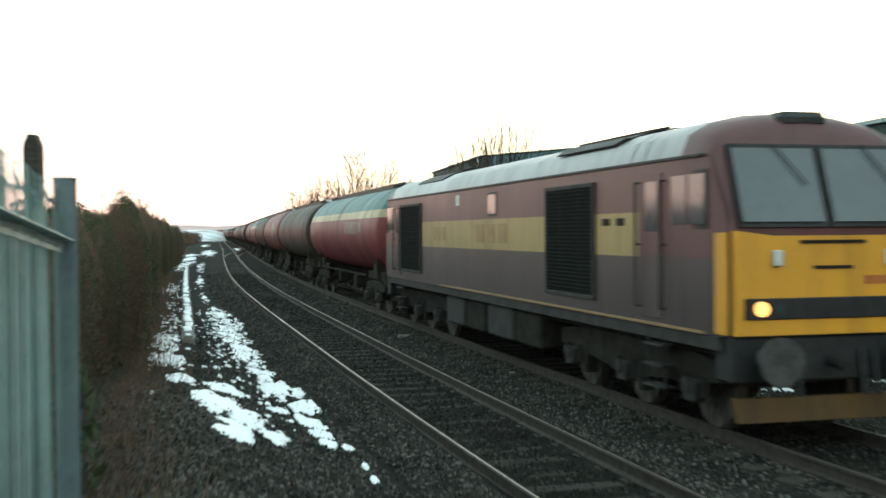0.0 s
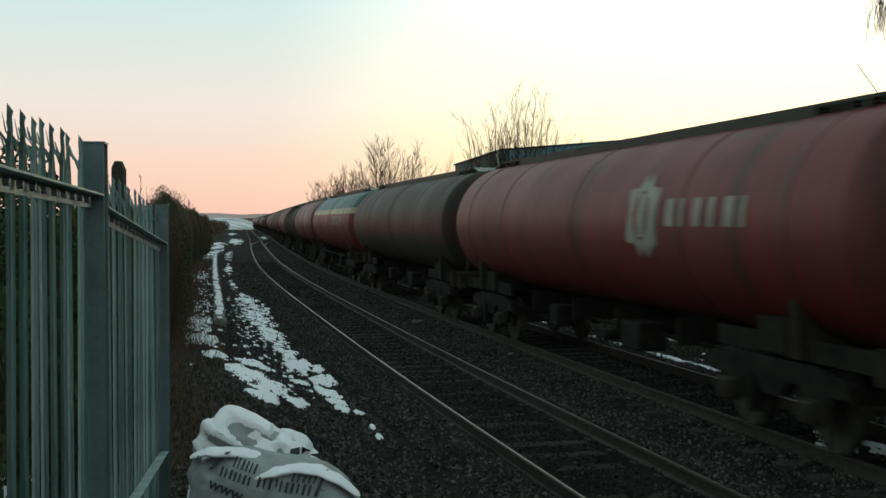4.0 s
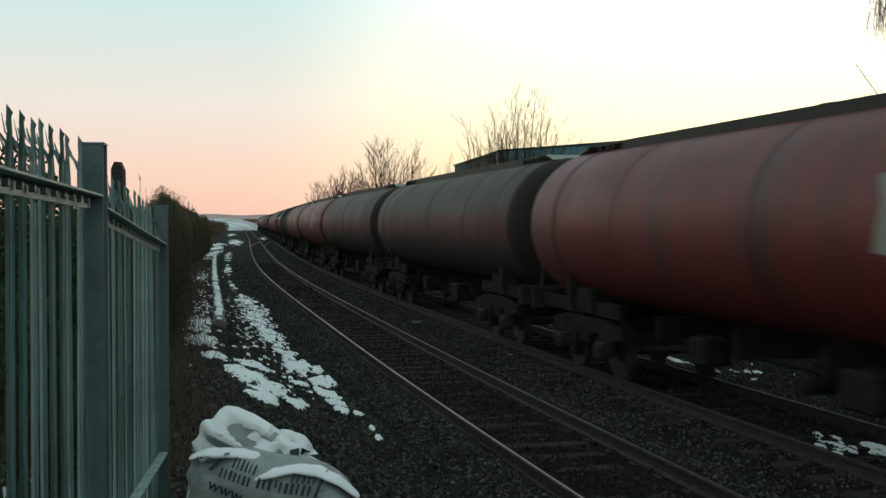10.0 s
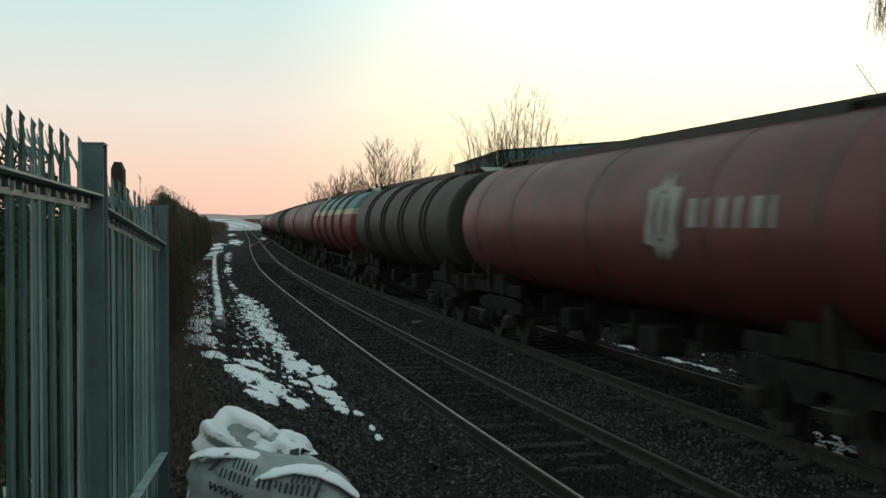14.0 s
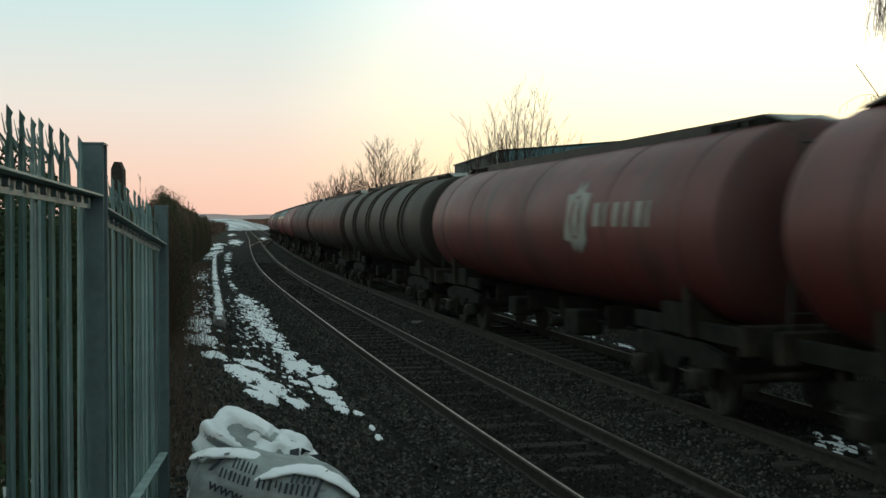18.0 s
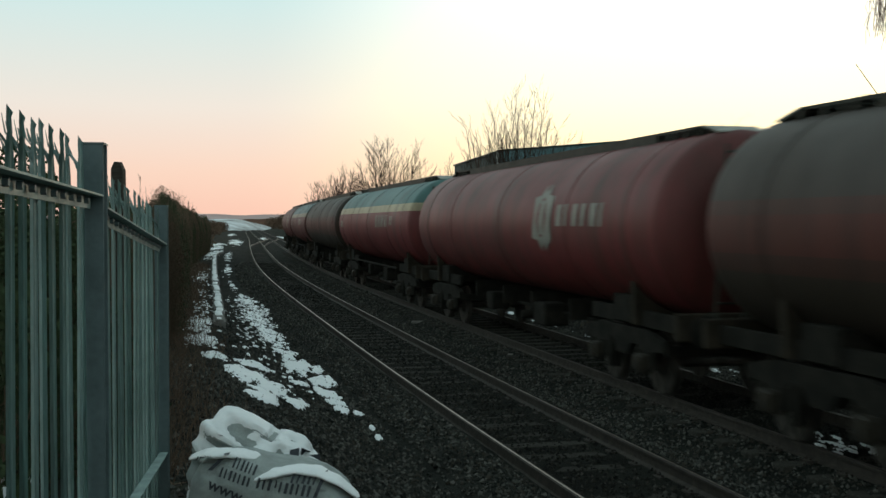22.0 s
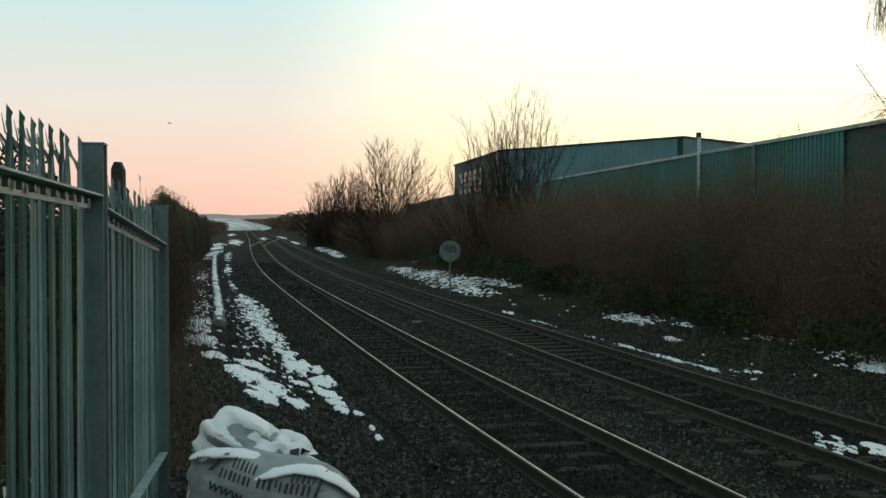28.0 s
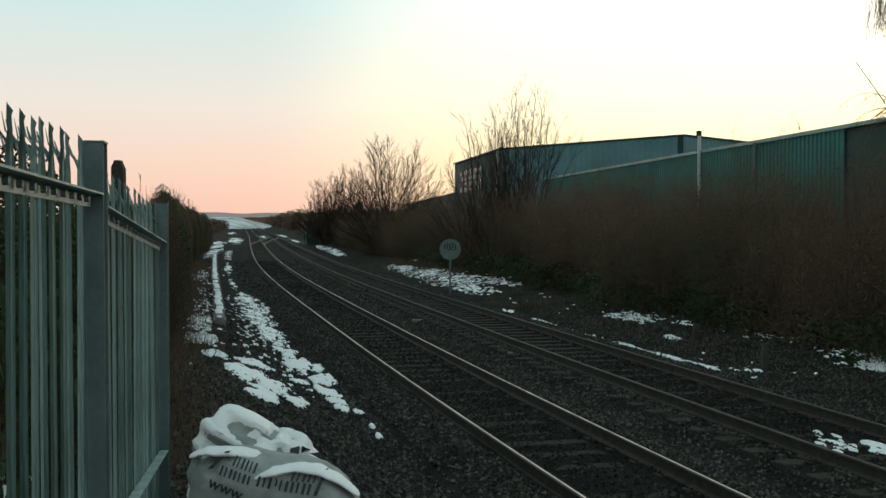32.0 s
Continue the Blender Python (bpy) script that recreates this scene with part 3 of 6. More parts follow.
def lump(centre, radii, seed, power=2.6, n=44, wrinkle=0.05):
    """Points of a slumped, creased sack, as a ring grid."""
    rows = []
    for i in range(n + 1):
        v = -math.pi / 2 + math.pi * i / n
        row = []
        for j in range(2 * n):
            u = math.pi * j / n
            c = [math.cos(v) * math.cos(u), math.cos(v) * math.sin(u), math.sin(v)]
            c = [math.copysign(abs(t) ** (2 / power), t) for t in c]
            p = Vector((c[0] * radii[0], c[1] * radii[1], c[2] * radii[2]))
            w = noise.fractal(p * 3.2 + Vector((seed, 0, 0)), 1.0, 2.0, 4)
            ridge = abs(noise.noise(Vector((p.x * 4 + seed, p.y * 4, p.z * 9))))
            p *= 1 + wrinkle * w * 1.6 - wrinkle * 1.2 * ridge
            row.append(p + Vector(centre))
        rows.append(row)
    return rows


def ring_mesh(rows):
    m = len(rows[0])
    verts = [p for r in rows for p in r]
    faces = [(i * m + j, i * m + (j + 1) % m, (i + 1) * m + (j + 1) % m, (i + 1) * m + j) for i in range(len(rows) - 1) for j in range(m)]
    return verts, faces


def snow_over(rows, cut, thick, seed, bare):
    """Snow lying on the upward parts of a ring grid; it thins out and sinks into the cloth elsewhere and round the bare spots."""
    n, m = len(rows), len(rows[0])
    up, pts = {}, []
    for i in range(n):
        for j in range(m):
            a = rows[i][(j + 1) % m] - rows[i][j - 1]
            b = rows[min(i + 1, n - 1)][j] - rows[max(i - 1, 0)][j]
            q = a.cross(b)
            q = q.normalized() if q.length > 1e-9 else Vector((0, 0, 1 if i else -1))
            f = q.z - cut + 0.30 * noise.fractal(rows[i][j] * 5.0 + Vector((seed, 2, 0)), 1.0, 2.0, 3)
            for x, z, r in bare:
                f -= 1.4 * max(0.0, 1 - math.hypot(rows[i][j].x - x, (rows[i][j].z - z) * 1.4) / r)
            up[i, j] = f
            t = max(0.0, min(1.0, f * 3.0))
            pts.append(rows[i][j] + (Vector((0, 0, 1)) + q) * 0.5 * (thick * t * (2 - t) if f > 0 else max(f, -0.3) * 0.08))
    faces = [(i * m + j, i * m + (j + 1) % m, (i + 1) * m + (j + 1) % m, (i + 1) * m + j) for i in range(n - 1) for j in range(m)
             if max(up[i, j], up[i, (j + 1) % m], up[i + 1, j], up[i + 1, (j + 1) % m]) > -0.02]
    return pts, faces


def heap(path, width, high, seed):
    """A smooth ridge of snow along a path of (x, y, z)."""
    rows, m = [], 18
    pts = [Vector(p) for p in path]
    n = 40
    for i in range(n + 1):
        f = i / n * (len(pts) - 1)
        k = min(int(f), len(pts) - 2)
        g = f - k
        g = g * g * (3 - 2 * g) * 0.5 + g * 0.5
        c = pts[k].lerp(pts[k + 1], g)
        end = math.sqrt(max(1 - (2 * i / n - 1) ** 2, 0.0)) ** 0.6
        w = 1 + 0.35 * noise.noise(Vector((c.x * 9, seed, 0)))
        rows.append([c + Vector((0, math.cos(t) * width * end * w, (math.sin(t) * (high if t < math.pi else high * 0.9) + 0.005 * noise.noise(Vector((c.x * 24, math.cos(t) * 2, seed)))) * end * w)) for t in [2 * math.pi * j / m for j in range(m)]])
    return rows


def build_sack():
    e = empty("builders_sack", "slumped white woven sack with dark printing, half covered in snow", "sack")
    front = lump((-0.845, 5.60, 1.22), (0.425, 0.27, 0.25), 2.0, 3.4, 64, wrinkle=0.030)
    back = lump((-0.975, 5.95, 1.32), (0.385, 0.20, 0.30), 7.0, 2.7, 64, wrinkle=0.075)
    # both slump towards one side: the height of the top over x
    tops = (((-1.28, -1.20, -1.10, -1.00, -0.85, -0.72, -0.60, -0.50, -0.40), (1.44, 1.485, 1.49, 1.47, 1.425, 1.415, 1.395, 1.345, 1.27), 1.47),
            ((-1.37, -1.30, -1.18, -0.99, -0.86, -0.73, -0.60), (1.47, 1.56, 1.63, 1.56, 1.49, 1.44, 1.33), 1.62))
    for rows, (xs, zs, full) in zip((front, back), tops):
        for r in rows:
            for p in r:
                k = (float(np.interp(p.x, xs, zs)) - 1.0) / (full - 1.0)
                p.z = 1.0 + (p.z - 1.0) * k
                p.y += 0.010 * noise.fractal(Vector((p.x * 11, p.z * 26 + p.x * 9, 3.0)), 1.0, 2.0, 4) + 0.014 * abs(noise.noise(Vector((p.x * 15 + p.z * 8, p.z * 22 - p.x * 12, 1.0))))
    for p in [p for r in back for p in r]:
        # folds of the gathered mouth
        p.z += 0.022 * math.sin((p.x * 0.8 + p.z * 1.1) * 34 + 5 * p.y) * (p.z > 1.36) * min(1.0, (p.z - 1.36) * 9)
        p.y += 0.030 * math.sin((p.x * 0.9 + p.z * 1.6) * 22)
    for name, rows in (("sack_body", front), ("sack_fold", back)):
        v, f = ring_mesh(rows)
        mesh_ob(name, v, f, M_SACK, e, flat=False)
    v, f = snow_over(back, -0.10, 0.030, 8.0, ((-1.10, 1.53, 0.075), (-1.05, 1.49, 0.07), (-1.00, 1.45, 0.055), (-0.90, 1.475, 0.05), (-0.80, 1.445, 0.045), (-0.86, 1.40, 0.04), (-1.10, 1.42, 0.04), (-0.68, 1.37, 0.06), (-1.37, 1.38, 0.14), (-1.33, 1.26, 0.14), (-0.62, 1.28, 0.12)))
    mesh_ob("snow_cover", v, f, M_SNOW, e, "smooth white snow lying on the sack", False)
    for path, w, h, seed in ((((-1.25, 5.50, 1.450), (-1.16, 5.48, 1.478), (-1.06, 5.48, 1.476), (-0.98, 5.54, 1.458), (-0.88, 5.62, 1.415)), 0.092, 0.021, 4.0),
                             (((-0.96, 5.42, 1.350), (-0.83, 5.43, 1.388), (-0.72, 5.46, 1.402), (-0.61, 5.47, 1.388), (-0.51, 5.48, 1.338), (-0.41, 5.50, 1.255)), 0.092, 0.022, 5.0)):
        v, f = ring_mesh(heap(path, w, h, seed))
        mesh_ob("snow_ridge", v, f, M_SNOW, e, "rounded ridge of snow on the sack", False)
    face = [p for r in front for p in r if p.y < 5.56]

    def on_front(x, z):
        """A place on the printed side of the sack."""
        return min((p.y for p in face if abs(p.x - x) < 0.022 and abs(p.z - z) < 0.022), default=5.36) - 0.007

    # rows of printing that slope with the sack: start x, z, end x, z, height, letters
    for x0, z0, x1, z1, h, count in ((-1.02, 1.428, -0.90, 1.388, 0.040, 6), (-1.08, 1.388, -0.925, 1.335, 0.042, 7), (-0.90, 1.335, -0.63, 1.292, 0.048, 10), (-0.735, 1.362, -0.605, 1.345, 0.034, 5), (-1.19, 1.468, -1.12, 1.466, 0.018, 5)):
        step, drop = (x1 - x0) / count, (z1 - z0) / (x1 - x0)
        for i in range(count):
            a, w = x0 + i * step, (0.44, 0.34, 0.50)[i % 3] * step
            za = z0 + drop * (a - x0)
            bm = bmesh.new()
            # a plain bar in place of each letter
            for quad in (((a, za), (a + w, za - 0.25 * w), (a + w + 0.012, za + h - 0.25 * w), (a + 0.012, za + h)),):
                bm.faces.new([bm.verts.new((x, on_front(x, z), z)) for x, z in quad])
            part("printed_mark", bm, M_INK, e)
    for xa, za, xb, zb, w in ((-1.055, 1.495, -1.140, 1.412, 0.024), (-0.583, 1.392, -0.625, 1.290, 0.018)):
        bm = bmesh.new()
        rows = []
        for k in range(8):
            x, z = xa + (xb - xa) * k / 7, za + (zb - za) * k / 7
            rows.append([bm.verts.new((x + o, on_front(x + o, z), z)) for o in (0, w)])
        for p, q in zip(rows, rows[1:]):
            bm.faces.new((p[0], p[1], q[1], q[0]))
        part("printed_band", bm, M_INK, e)
    fold = [p for r in back for p in r if p.y < 5.93]

    def on_fold(x, z):
        return min((p.y for p in fold if abs(p.x - x) < 0.025 and abs(p.z - z) < 0.025), default=5.76) - 0.012

    # dark printed blocks on the gathered fold
    for x0, x1, z in ((-0.80, -0.755, 1.385), (-0.745, -0.70, 1.39), (-0.69, -0.635, 1.375)):
        bm = bmesh.new()
        bm.faces.new([bm.verts.new((x, on_fold(x, h), h)) for x, h in ((x0, z), (x1, z + 0.006), (x1, z + 0.042), (x0, z + 0.036))])
        part("printed_mark", bm, M_INK, e)
    cu = bpy.data.curves.new("web_word", "FONT")
    cu.body, cu.size, cu.extrude, cu.offset = "www.", 0.080, 0.001, 0.0012
    me = bpy.data.meshes.new_from_object(bpy.data.objects.new("web_word", cu))
    me.materials.clear()
    me.materials.append(M_INK)
    w = new("web_word", me)
    w.parent = e
    w.matrix_local = Matrix.Translation((-1.135, on_front(-1.07, 1.32) - 0.004, 1.335)) @ pose(0, 0, 0, 90, 24, 0)


build_sack()


# ---------------------------------------------------------------- scrub and trees
def shrub_segs(rng, height, spread, stems, twigs, thin, lean_most=0.7):
    """Twig segments of a bare many-stemmed shrub."""
    segs = []
    for _ in range(stems):
        a, r0 = rng.uniform(0, 6.28), rng.uniform(0, 0.35) * spread
        p = Vector((math.cos(a) * r0, math.sin(a) * r0, -0.15))
        lean = Vector((math.cos(a) * rng.uniform(0.1, lean_most), math.sin(a) * rng.uniform(0.1, lean_most), 1)).normalized()
        total, pieces = height * rng.uniform(0.6, 1.05), 5
        r = rng.uniform(0.012, 0.022) * thin
        for k in range(pieces):
            q = p + lean * total / pieces
            segs.append((*p, r, *q, r * 0.78))
            for _ in range(twigs):
                t = rng.random()
                b = p.lerp(q, t)
                w = Vector((rng.gauss(0, 1), rng.gauss(0, 1), rng.uniform(0.0, 1.1))).normalized()
                l = rng.uniform(0.25, 0.75) * height * 0.22
                c = b + w * l
                segs.append((*b, r * 0.42, *c, r * 0.25))
                for _ in range(2):
                    w2 = (w + Vector((rng.gauss(0, 0.7), rng.gauss(0, 0.7), rng.gauss(0.2, 0.5)))).normalized()
                    g = b.lerp(c, rng.uniform(0.4, 1.0))
                    segs.append((*g, r * 0.25, *(g + w2 * l * 0.6), r * 0.14))
            r *= 0.78
            lean = (lean + Vector((rng.gauss(0, 0.16), rng.gauss(0, 0.16), 0.05))).normalized()
            p = q
    return segs


def leaf_cloud(name, rng, count, place_of, size, material, parent, label=""):
    verts, faces = [], []
    for _ in range(count):
        p, s = place_of(), rng.uniform(0.6, 1.4) * size
        u = Vector((rng.gauss(0, 1), rng.gauss(0, 1), rng.gauss(0, 1))).normalized()
        v = u.orthogonal().normalized() * s * 0.5
        w = Vector((rng.gauss(0, 1), rng.gauss(0, 1), rng.gauss(0, 1))).normalized() * s * 0.15
        b = len(verts)
        verts += [p - u * s, p + v + w, p + u * s, p - v + w]
        faces += [(b, b + 1, b + 2), (b, b + 2, b + 3)]
    return mesh_ob(name, verts, faces, material, parent, label)


def build_shrub(name, label, seed, height, spread, stems, twigs, leaves, thin=1.0, group="scrub beside the line", leaf=M_LEAF, leaf_size=0.06, low=0.62, rise=1.25, lean_most=0.7):
    rng = random.Random(seed)
    e = empty(name, label, "shrub", group)
    sticks("crown", shrub_segs(rng, height, spread, stems, twigs, thin, lean_most), M_TWIG, e)
    if leaves:
        def spot():
            a, r = rng.uniform(0, 6.28), spread * math.sqrt(rng.random()) * 0.95
            return Vector((math.cos(a) * r, math.sin(a) * r, height * low * (1 - 0.45 * (r / spread) ** 2) * (1 - rng.random() ** rise)))
        leaf_cloud("foliage", rng, leaves, spot, leaf_size, leaf, e, "dull dark bramble foliage")
    return e


def put(kinds, s, d, turn, scale):
    x, y, _ = line(s, d)
    return copy_thing(kinds, Matrix.Translation((x, y, float(ground_z(s, d)))) @ pose(0, 0, 0, 0, 0, turn) @ Matrix.Diagonal((scale, scale, scale * 0.96, 1)))


M_DEADLEAF = mat("withered_leaf", (0.160, 0.108, 0.074), (0.080, 0.056, 0.040), 0.85, scale=4, fine=30, bump=0.1, per=0.3, spec=0.15)


def build_scrub():
    rng = random.Random(21)
    kinds = [build_shrub("scrub_bush", "dense dark brown leafless scrub with brambles", 31 + k, 4.0, 1.8, 60, 12, 11000, 0.62, "scrub beside the line", M_LEAF if k in (1, 2) else M_DEADLEAF, 0.019, 0.70) for k in range(4)]
    first = set(kinds)
    spots = []
    for row, (d, step) in enumerate(((10.6, 2.1), (12.6, 2.4))):
        s = -3.0
        while s < 126:
            spots.append((s + rng.uniform(-0.6, 0.6), d + rng.uniform(-0.6, 0.6) - 1.6 * float(smooth(50, 80, s)) + 0.8 * float(smooth(26, 36, s)), (1.04 - 0.08 * float(smooth(20, 50, s))) * (1.0 + 0.08 * row + rng.uniform(-0.2, 0.2))))
            s += step * (1 + s / 90)
    for i, (s, d, sc) in enumerate(spots):
        k = rng.choice(kinds)
        if k in first:
            first.discard(k)
            x, y, _ = line(s, d)
            k.matrix_world = Matrix.Translation((x, y, float(ground_z(s, d))))
        else:
            put(k, s, d, rng.uniform(0, 360), sc)
    # taller loose stems that stand up out of the scrub
    tall = build_shrub("tall_briar", "tall loose briar stems with a few withered leaves", 83, 4.9, 1.1, 10, 5, 260, 0.75, "tall stems in the scrub", M_DEADLEAF, 0.035, 0.98, 0.5, 0.5)
    tall.matrix_world = Matrix.Translation((*place(20.0, 11.0)[:2], float(ground_z(20.0, 11.0))))
    for s, d, sc in ((15.0, 11.4, 1.02), (17.0, 10.8, 0.95), (12.6, 11.2, 1.0), (23.5, 11.2, 0.98), (27.5, 11.5, 1.0), (34.0, 12.2, 1.1), (40.0, 12.0, 1.05), (9.5, 11.0, 0.95), (18.5, 12.0, 1.04), (31.0, 11.6, 0.95), (47.0, 12.6, 1.1)):
        put(tall, s, d, rng.uniform(0, 360), sc)
    # low brambles at the foot of the scrub
    low = build_shrub("bramble", "low dark bramble clump at the foot of the scrub", 77, 1.1, 1.0, 16, 4, 900, 0.6, "brambles at the foot of the scrub", M_LEAF, 0.06, 0.9)
    x, y, _ = line(13.0, 9.9)
    low.matrix_world = Matrix.Translation((x, y, float(ground_z(13.0, 9.9))))
    for i in range(26):
        s = 2 + i * 2.3
        put(low, s + rng.uniform(-0.6, 0.6), 9.7 + rng.uniform(-0.4, 0.5) + 1.0 * float(smooth(24, 36, s)), rng.uniform(0, 360), rng.uniform(0.7, 1.15))
    for x, y, z, sc in ((-2.75, 6.6, 1.0, 1.0), (-3.2, 7.6, 1.0, 1.2), (-2.5, 7.4, 0.95, 0.9), (-2.7, 8.4, 0.95, 1.1), (-3.6, 8.2, 1.0, 1.1), (-2.2, 5.2, 0.95, 0.6)):
        copy_thing(low, Matrix.Translation((x, y, z - 0.15)) @ pose(0, 0, 0, 0, 0, rng.uniform(0, 360)) @ Matrix.Diagonal((sc * 0.6, sc * 0.6, sc * 1.25, 1)))
    # hedge along the path beyond the fence
    hedge = [build_shrub("hedge_bush", "brown leafless hedge bush beyond the fence", 51 + k, 2.0, 1.05, 76, 11, 9000, 0.6, "hedge along the path", M_LEAF if k else M_DEADLEAF, 0.020, 0.98, 2.2, 0.40) for k in range(2)]
    k = 0
    s = 2.2
    while s < 100:
        top = float(np.interp(s, (2, 8, 13, 20, 60, 80, 100), (2.5, 3.05, 3.20, 3.65, 3.65, 3.50, 3.30))) + rng.uniform(-0.15, 0.15)
        d = -4.9 + 0.95 * float(smooth(8, 16, s)) - rng.uniform(0, 0.25)
        sc = (top - float(ground_z(s, d))) / 2.0
        h = hedge[k % 2]
        x, y, _ = line(s, d)
        m = Matrix.Translation((x, y, float(ground_z(s, d)))) @ pose(0, 0, 0, 0, 0, rng.uniform(0, 360)) @ Matrix.Diagonal((0.72, 0.72, sc, 1))
        if k < 2:
            h.matrix_world = m
        else:
            copy_thing(h, m)
        if k % 2:
            put(h, s + 0.4, d - 1.3, rng.uniform(0, 360), sc * 0.98)
        k += 1
        s += 1.05 * (1 + s / 45)
    wisps = []
    for _ in range(34):
        ws, wd = rng.uniform(24, 62), rng.uniform(-4.9, -3.7)
        p = place(ws, wd, 2.3)
        for _ in range(3):
            q = p + Vector((rng.gauss(0, 0.05), rng.gauss(0, 0.05), rng.uniform(0.25, 0.60)))
            wisps.append((*p, 0.009, *q, 0.006))
            for _ in range(3):
                b = p.lerp(q, rng.random())
                wisps.append((*b, 0.006, *(b + Vector((rng.gauss(0, 0.12), rng.gauss(0, 0.12), rng.uniform(0.05, 0.3)))), 0.004))
            p = q
    g = sticks("hedge_twigs", wisps, M_TWIG, None)
    tagged(g, "thin bare twigs standing over the hedge", "twigs", kind="stuff")
    # bush behind the palisade
    b = build_shrub("garden_bush", "leafy dark bush behind the palisade fence", 66, 1.5, 0.75, 22, 6, 9000, 0.7, "bushes behind the fence", M_LEAF, 0.026, 1.36, 1.25, 0.3)
    b.matrix_world = Matrix.Translation((-3.25, 9.0, 1.0)) @ Matrix.Diagonal((0.75, 0.75, 1.0, 1))
    copy_thing(b, Matrix.Translation((-3.55, 9.3, 1.0)) @ pose(0, 0, 0, 0, 0, 200) @ Matrix.Diagonal((1.1, 1.1, 1.12, 1)))
    copy_thing(b, Matrix.Translation((-3.65, 9.6, 1.0)) @ pose(0, 0, 0, 0, 0, 70) @ Matrix.Diagonal((1, 1, 0.95, 1)))
    # weeds and dead grass at the edge of the path
    rng2 = random.Random(5)
    segs = []
    for _ in range(2600):
        s, d = rng2.uniform(-1.0, 24.0), -3.95 + abs(rng2.gauss(0, 0.35)) * (1 if rng2.random() < 0.8 else -1)
        p = place(s, d, float(ground_z(s, d)))
        q = p + Vector((rng2.gauss(0, 0.09), rng2.gauss(0, 0.09), rng2.uniform(0.05, 0.30)))
        segs.append((*p, 0.003, *q, 0.001))
    for _ in range(2200):
        s, d = rng2.uniform(12.0, 62.0), -3.35 + rng2.gauss(0, 0.30)
        p = place(s, d, float(ground_z(s, d)))
        q = p + Vector((rng2.gauss(0, 0.10), rng2.gauss(0, 0.10), rng2.uniform(0.06, 0.30)))
        segs.append((*p, 0.004 + s * 0.00008, *q, 0.002))
    # weeds on the bank at the foot of the scrub
    for _ in range(3600):
        s, d = rng2.uniform(8.0, 66.0), rng2.uniform(7.3, 10.6)
        if hills(s, d, 1.7, 6.0) < -0.15:
            continue
        p = place(s, d, float(ground_z(s, d)))
        q = p + Vector((rng2.gauss(0, 0.12), rng2.gauss(0, 0.12), rng2.uniform(0.08, 0.42)))
        segs.append((*p, 0.004 + s * 0.0001, *q, 0.002))
    g = sticks("dead_grass", segs, M_DEADLEAF, None)
    tagged(g, "withered brown grass and weeds along the path", "grass", kind="stuff")


build_scrub()


def limb(segs, rng, p, w, length, r, rise, bend, sides, level):
    """A bending limb from p along w, with side shoots that rise from it on both sides."""
    pieces = 4 if level else 3
    for k in range(pieces):
        q = p + w * length / pieces
        r2 = r * 0.80
        segs.append((*p, r, *q, r2))
        p, r = q, r2
        w = (w + Vector((rng.gauss(0, bend), rng.gauss(0, bend), rise))).normalized()
        if level:
            for _ in range(sides):
                out = Vector((rng.gauss(0, 1), rng.gauss(0, 1), rng.gauss(0.1, 0.4))).normalized()
                left = 1 - 0.55 * k / pieces
                limb(segs, rng, p, (w + out * rng.uniform(0.45, 0.8)).normalized(), length * left * rng.uniform(0.22, 0.48), r * 0.55, rise * 1.3, bend, sides, level - 1)


def tree_segs(rng, height, reach, stems, thick, fan, power):
    """Stems that fan out from one stool, their tips on a rounded crown."""
    segs = []
    for k in range(stems):
        a = 2.4 * k + rng.uniform(-0.4, 0.4)
        lean = fan * ((k + 0.5) / stems) ** power * rng.uniform(0.85, 1.1)
        total = rng.uniform(0.88, 1.04) / math.sqrt((math.cos(lean) / height) ** 2 + (math.sin(lean) / reach) ** 2)
        w = Vector((math.sin(lean) * math.cos(a), math.sin(lean) * math.sin(a), math.cos(lean)))
        p, r, pieces = Vector((math.cos(a) * 0.25, math.sin(a) * 0.25, -0.2)), thick * rng.uniform(0.7, 1.1), 9
        for i in range(pieces):
            q = p + w * total / pieces
            segs.append((*p, r, *q, r * 0.86))
            p, r = q, r * 0.86
            w = (w + Vector((rng.gauss(0, 0.035), rng.gauss(0, 0.035), 0.018))).normalized()
            if i >= 1:
                for _ in range(rng.choice((1, 2, 2)) if i < 4 else rng.choice((2, 3, 3))):
                    out = Vector((rng.gauss(0, 1), rng.gauss(0, 1), rng.gauss(0.0, 0.3))).normalized()
                    limb(segs, rng, p, (w + out * rng.uniform(0.35, 0.75)).normalized(), total * (1 - 0.45 * i / pieces) * rng.uniform(0.12, 0.27), r * 0.5, 0.02, 0.02, 1, 1)
    return segs


def build_tree(label, seed, x, y, z, height, reach, stems, thick, fan, power=0.7):
    rng = random.Random(seed)
    e = empty("bare_tree", label, "tree", "bare trees", Matrix.Translation((x, y, z)))
    segs = tree_segs(rng, height, reach, stems, thick, fan, power)
    sticks("trunk", [s for s in segs if s[3] > thick * 0.42], M_BARK, e, sides=5)
    floor = 0.00011 * y
    sticks("crown", [(*s[:3], max(s[3], floor), *s[4:7], max(s[7], floor * 0.85)) for s in segs if s[3] <= thick * 0.42], M_BRANCH, e)
    return e


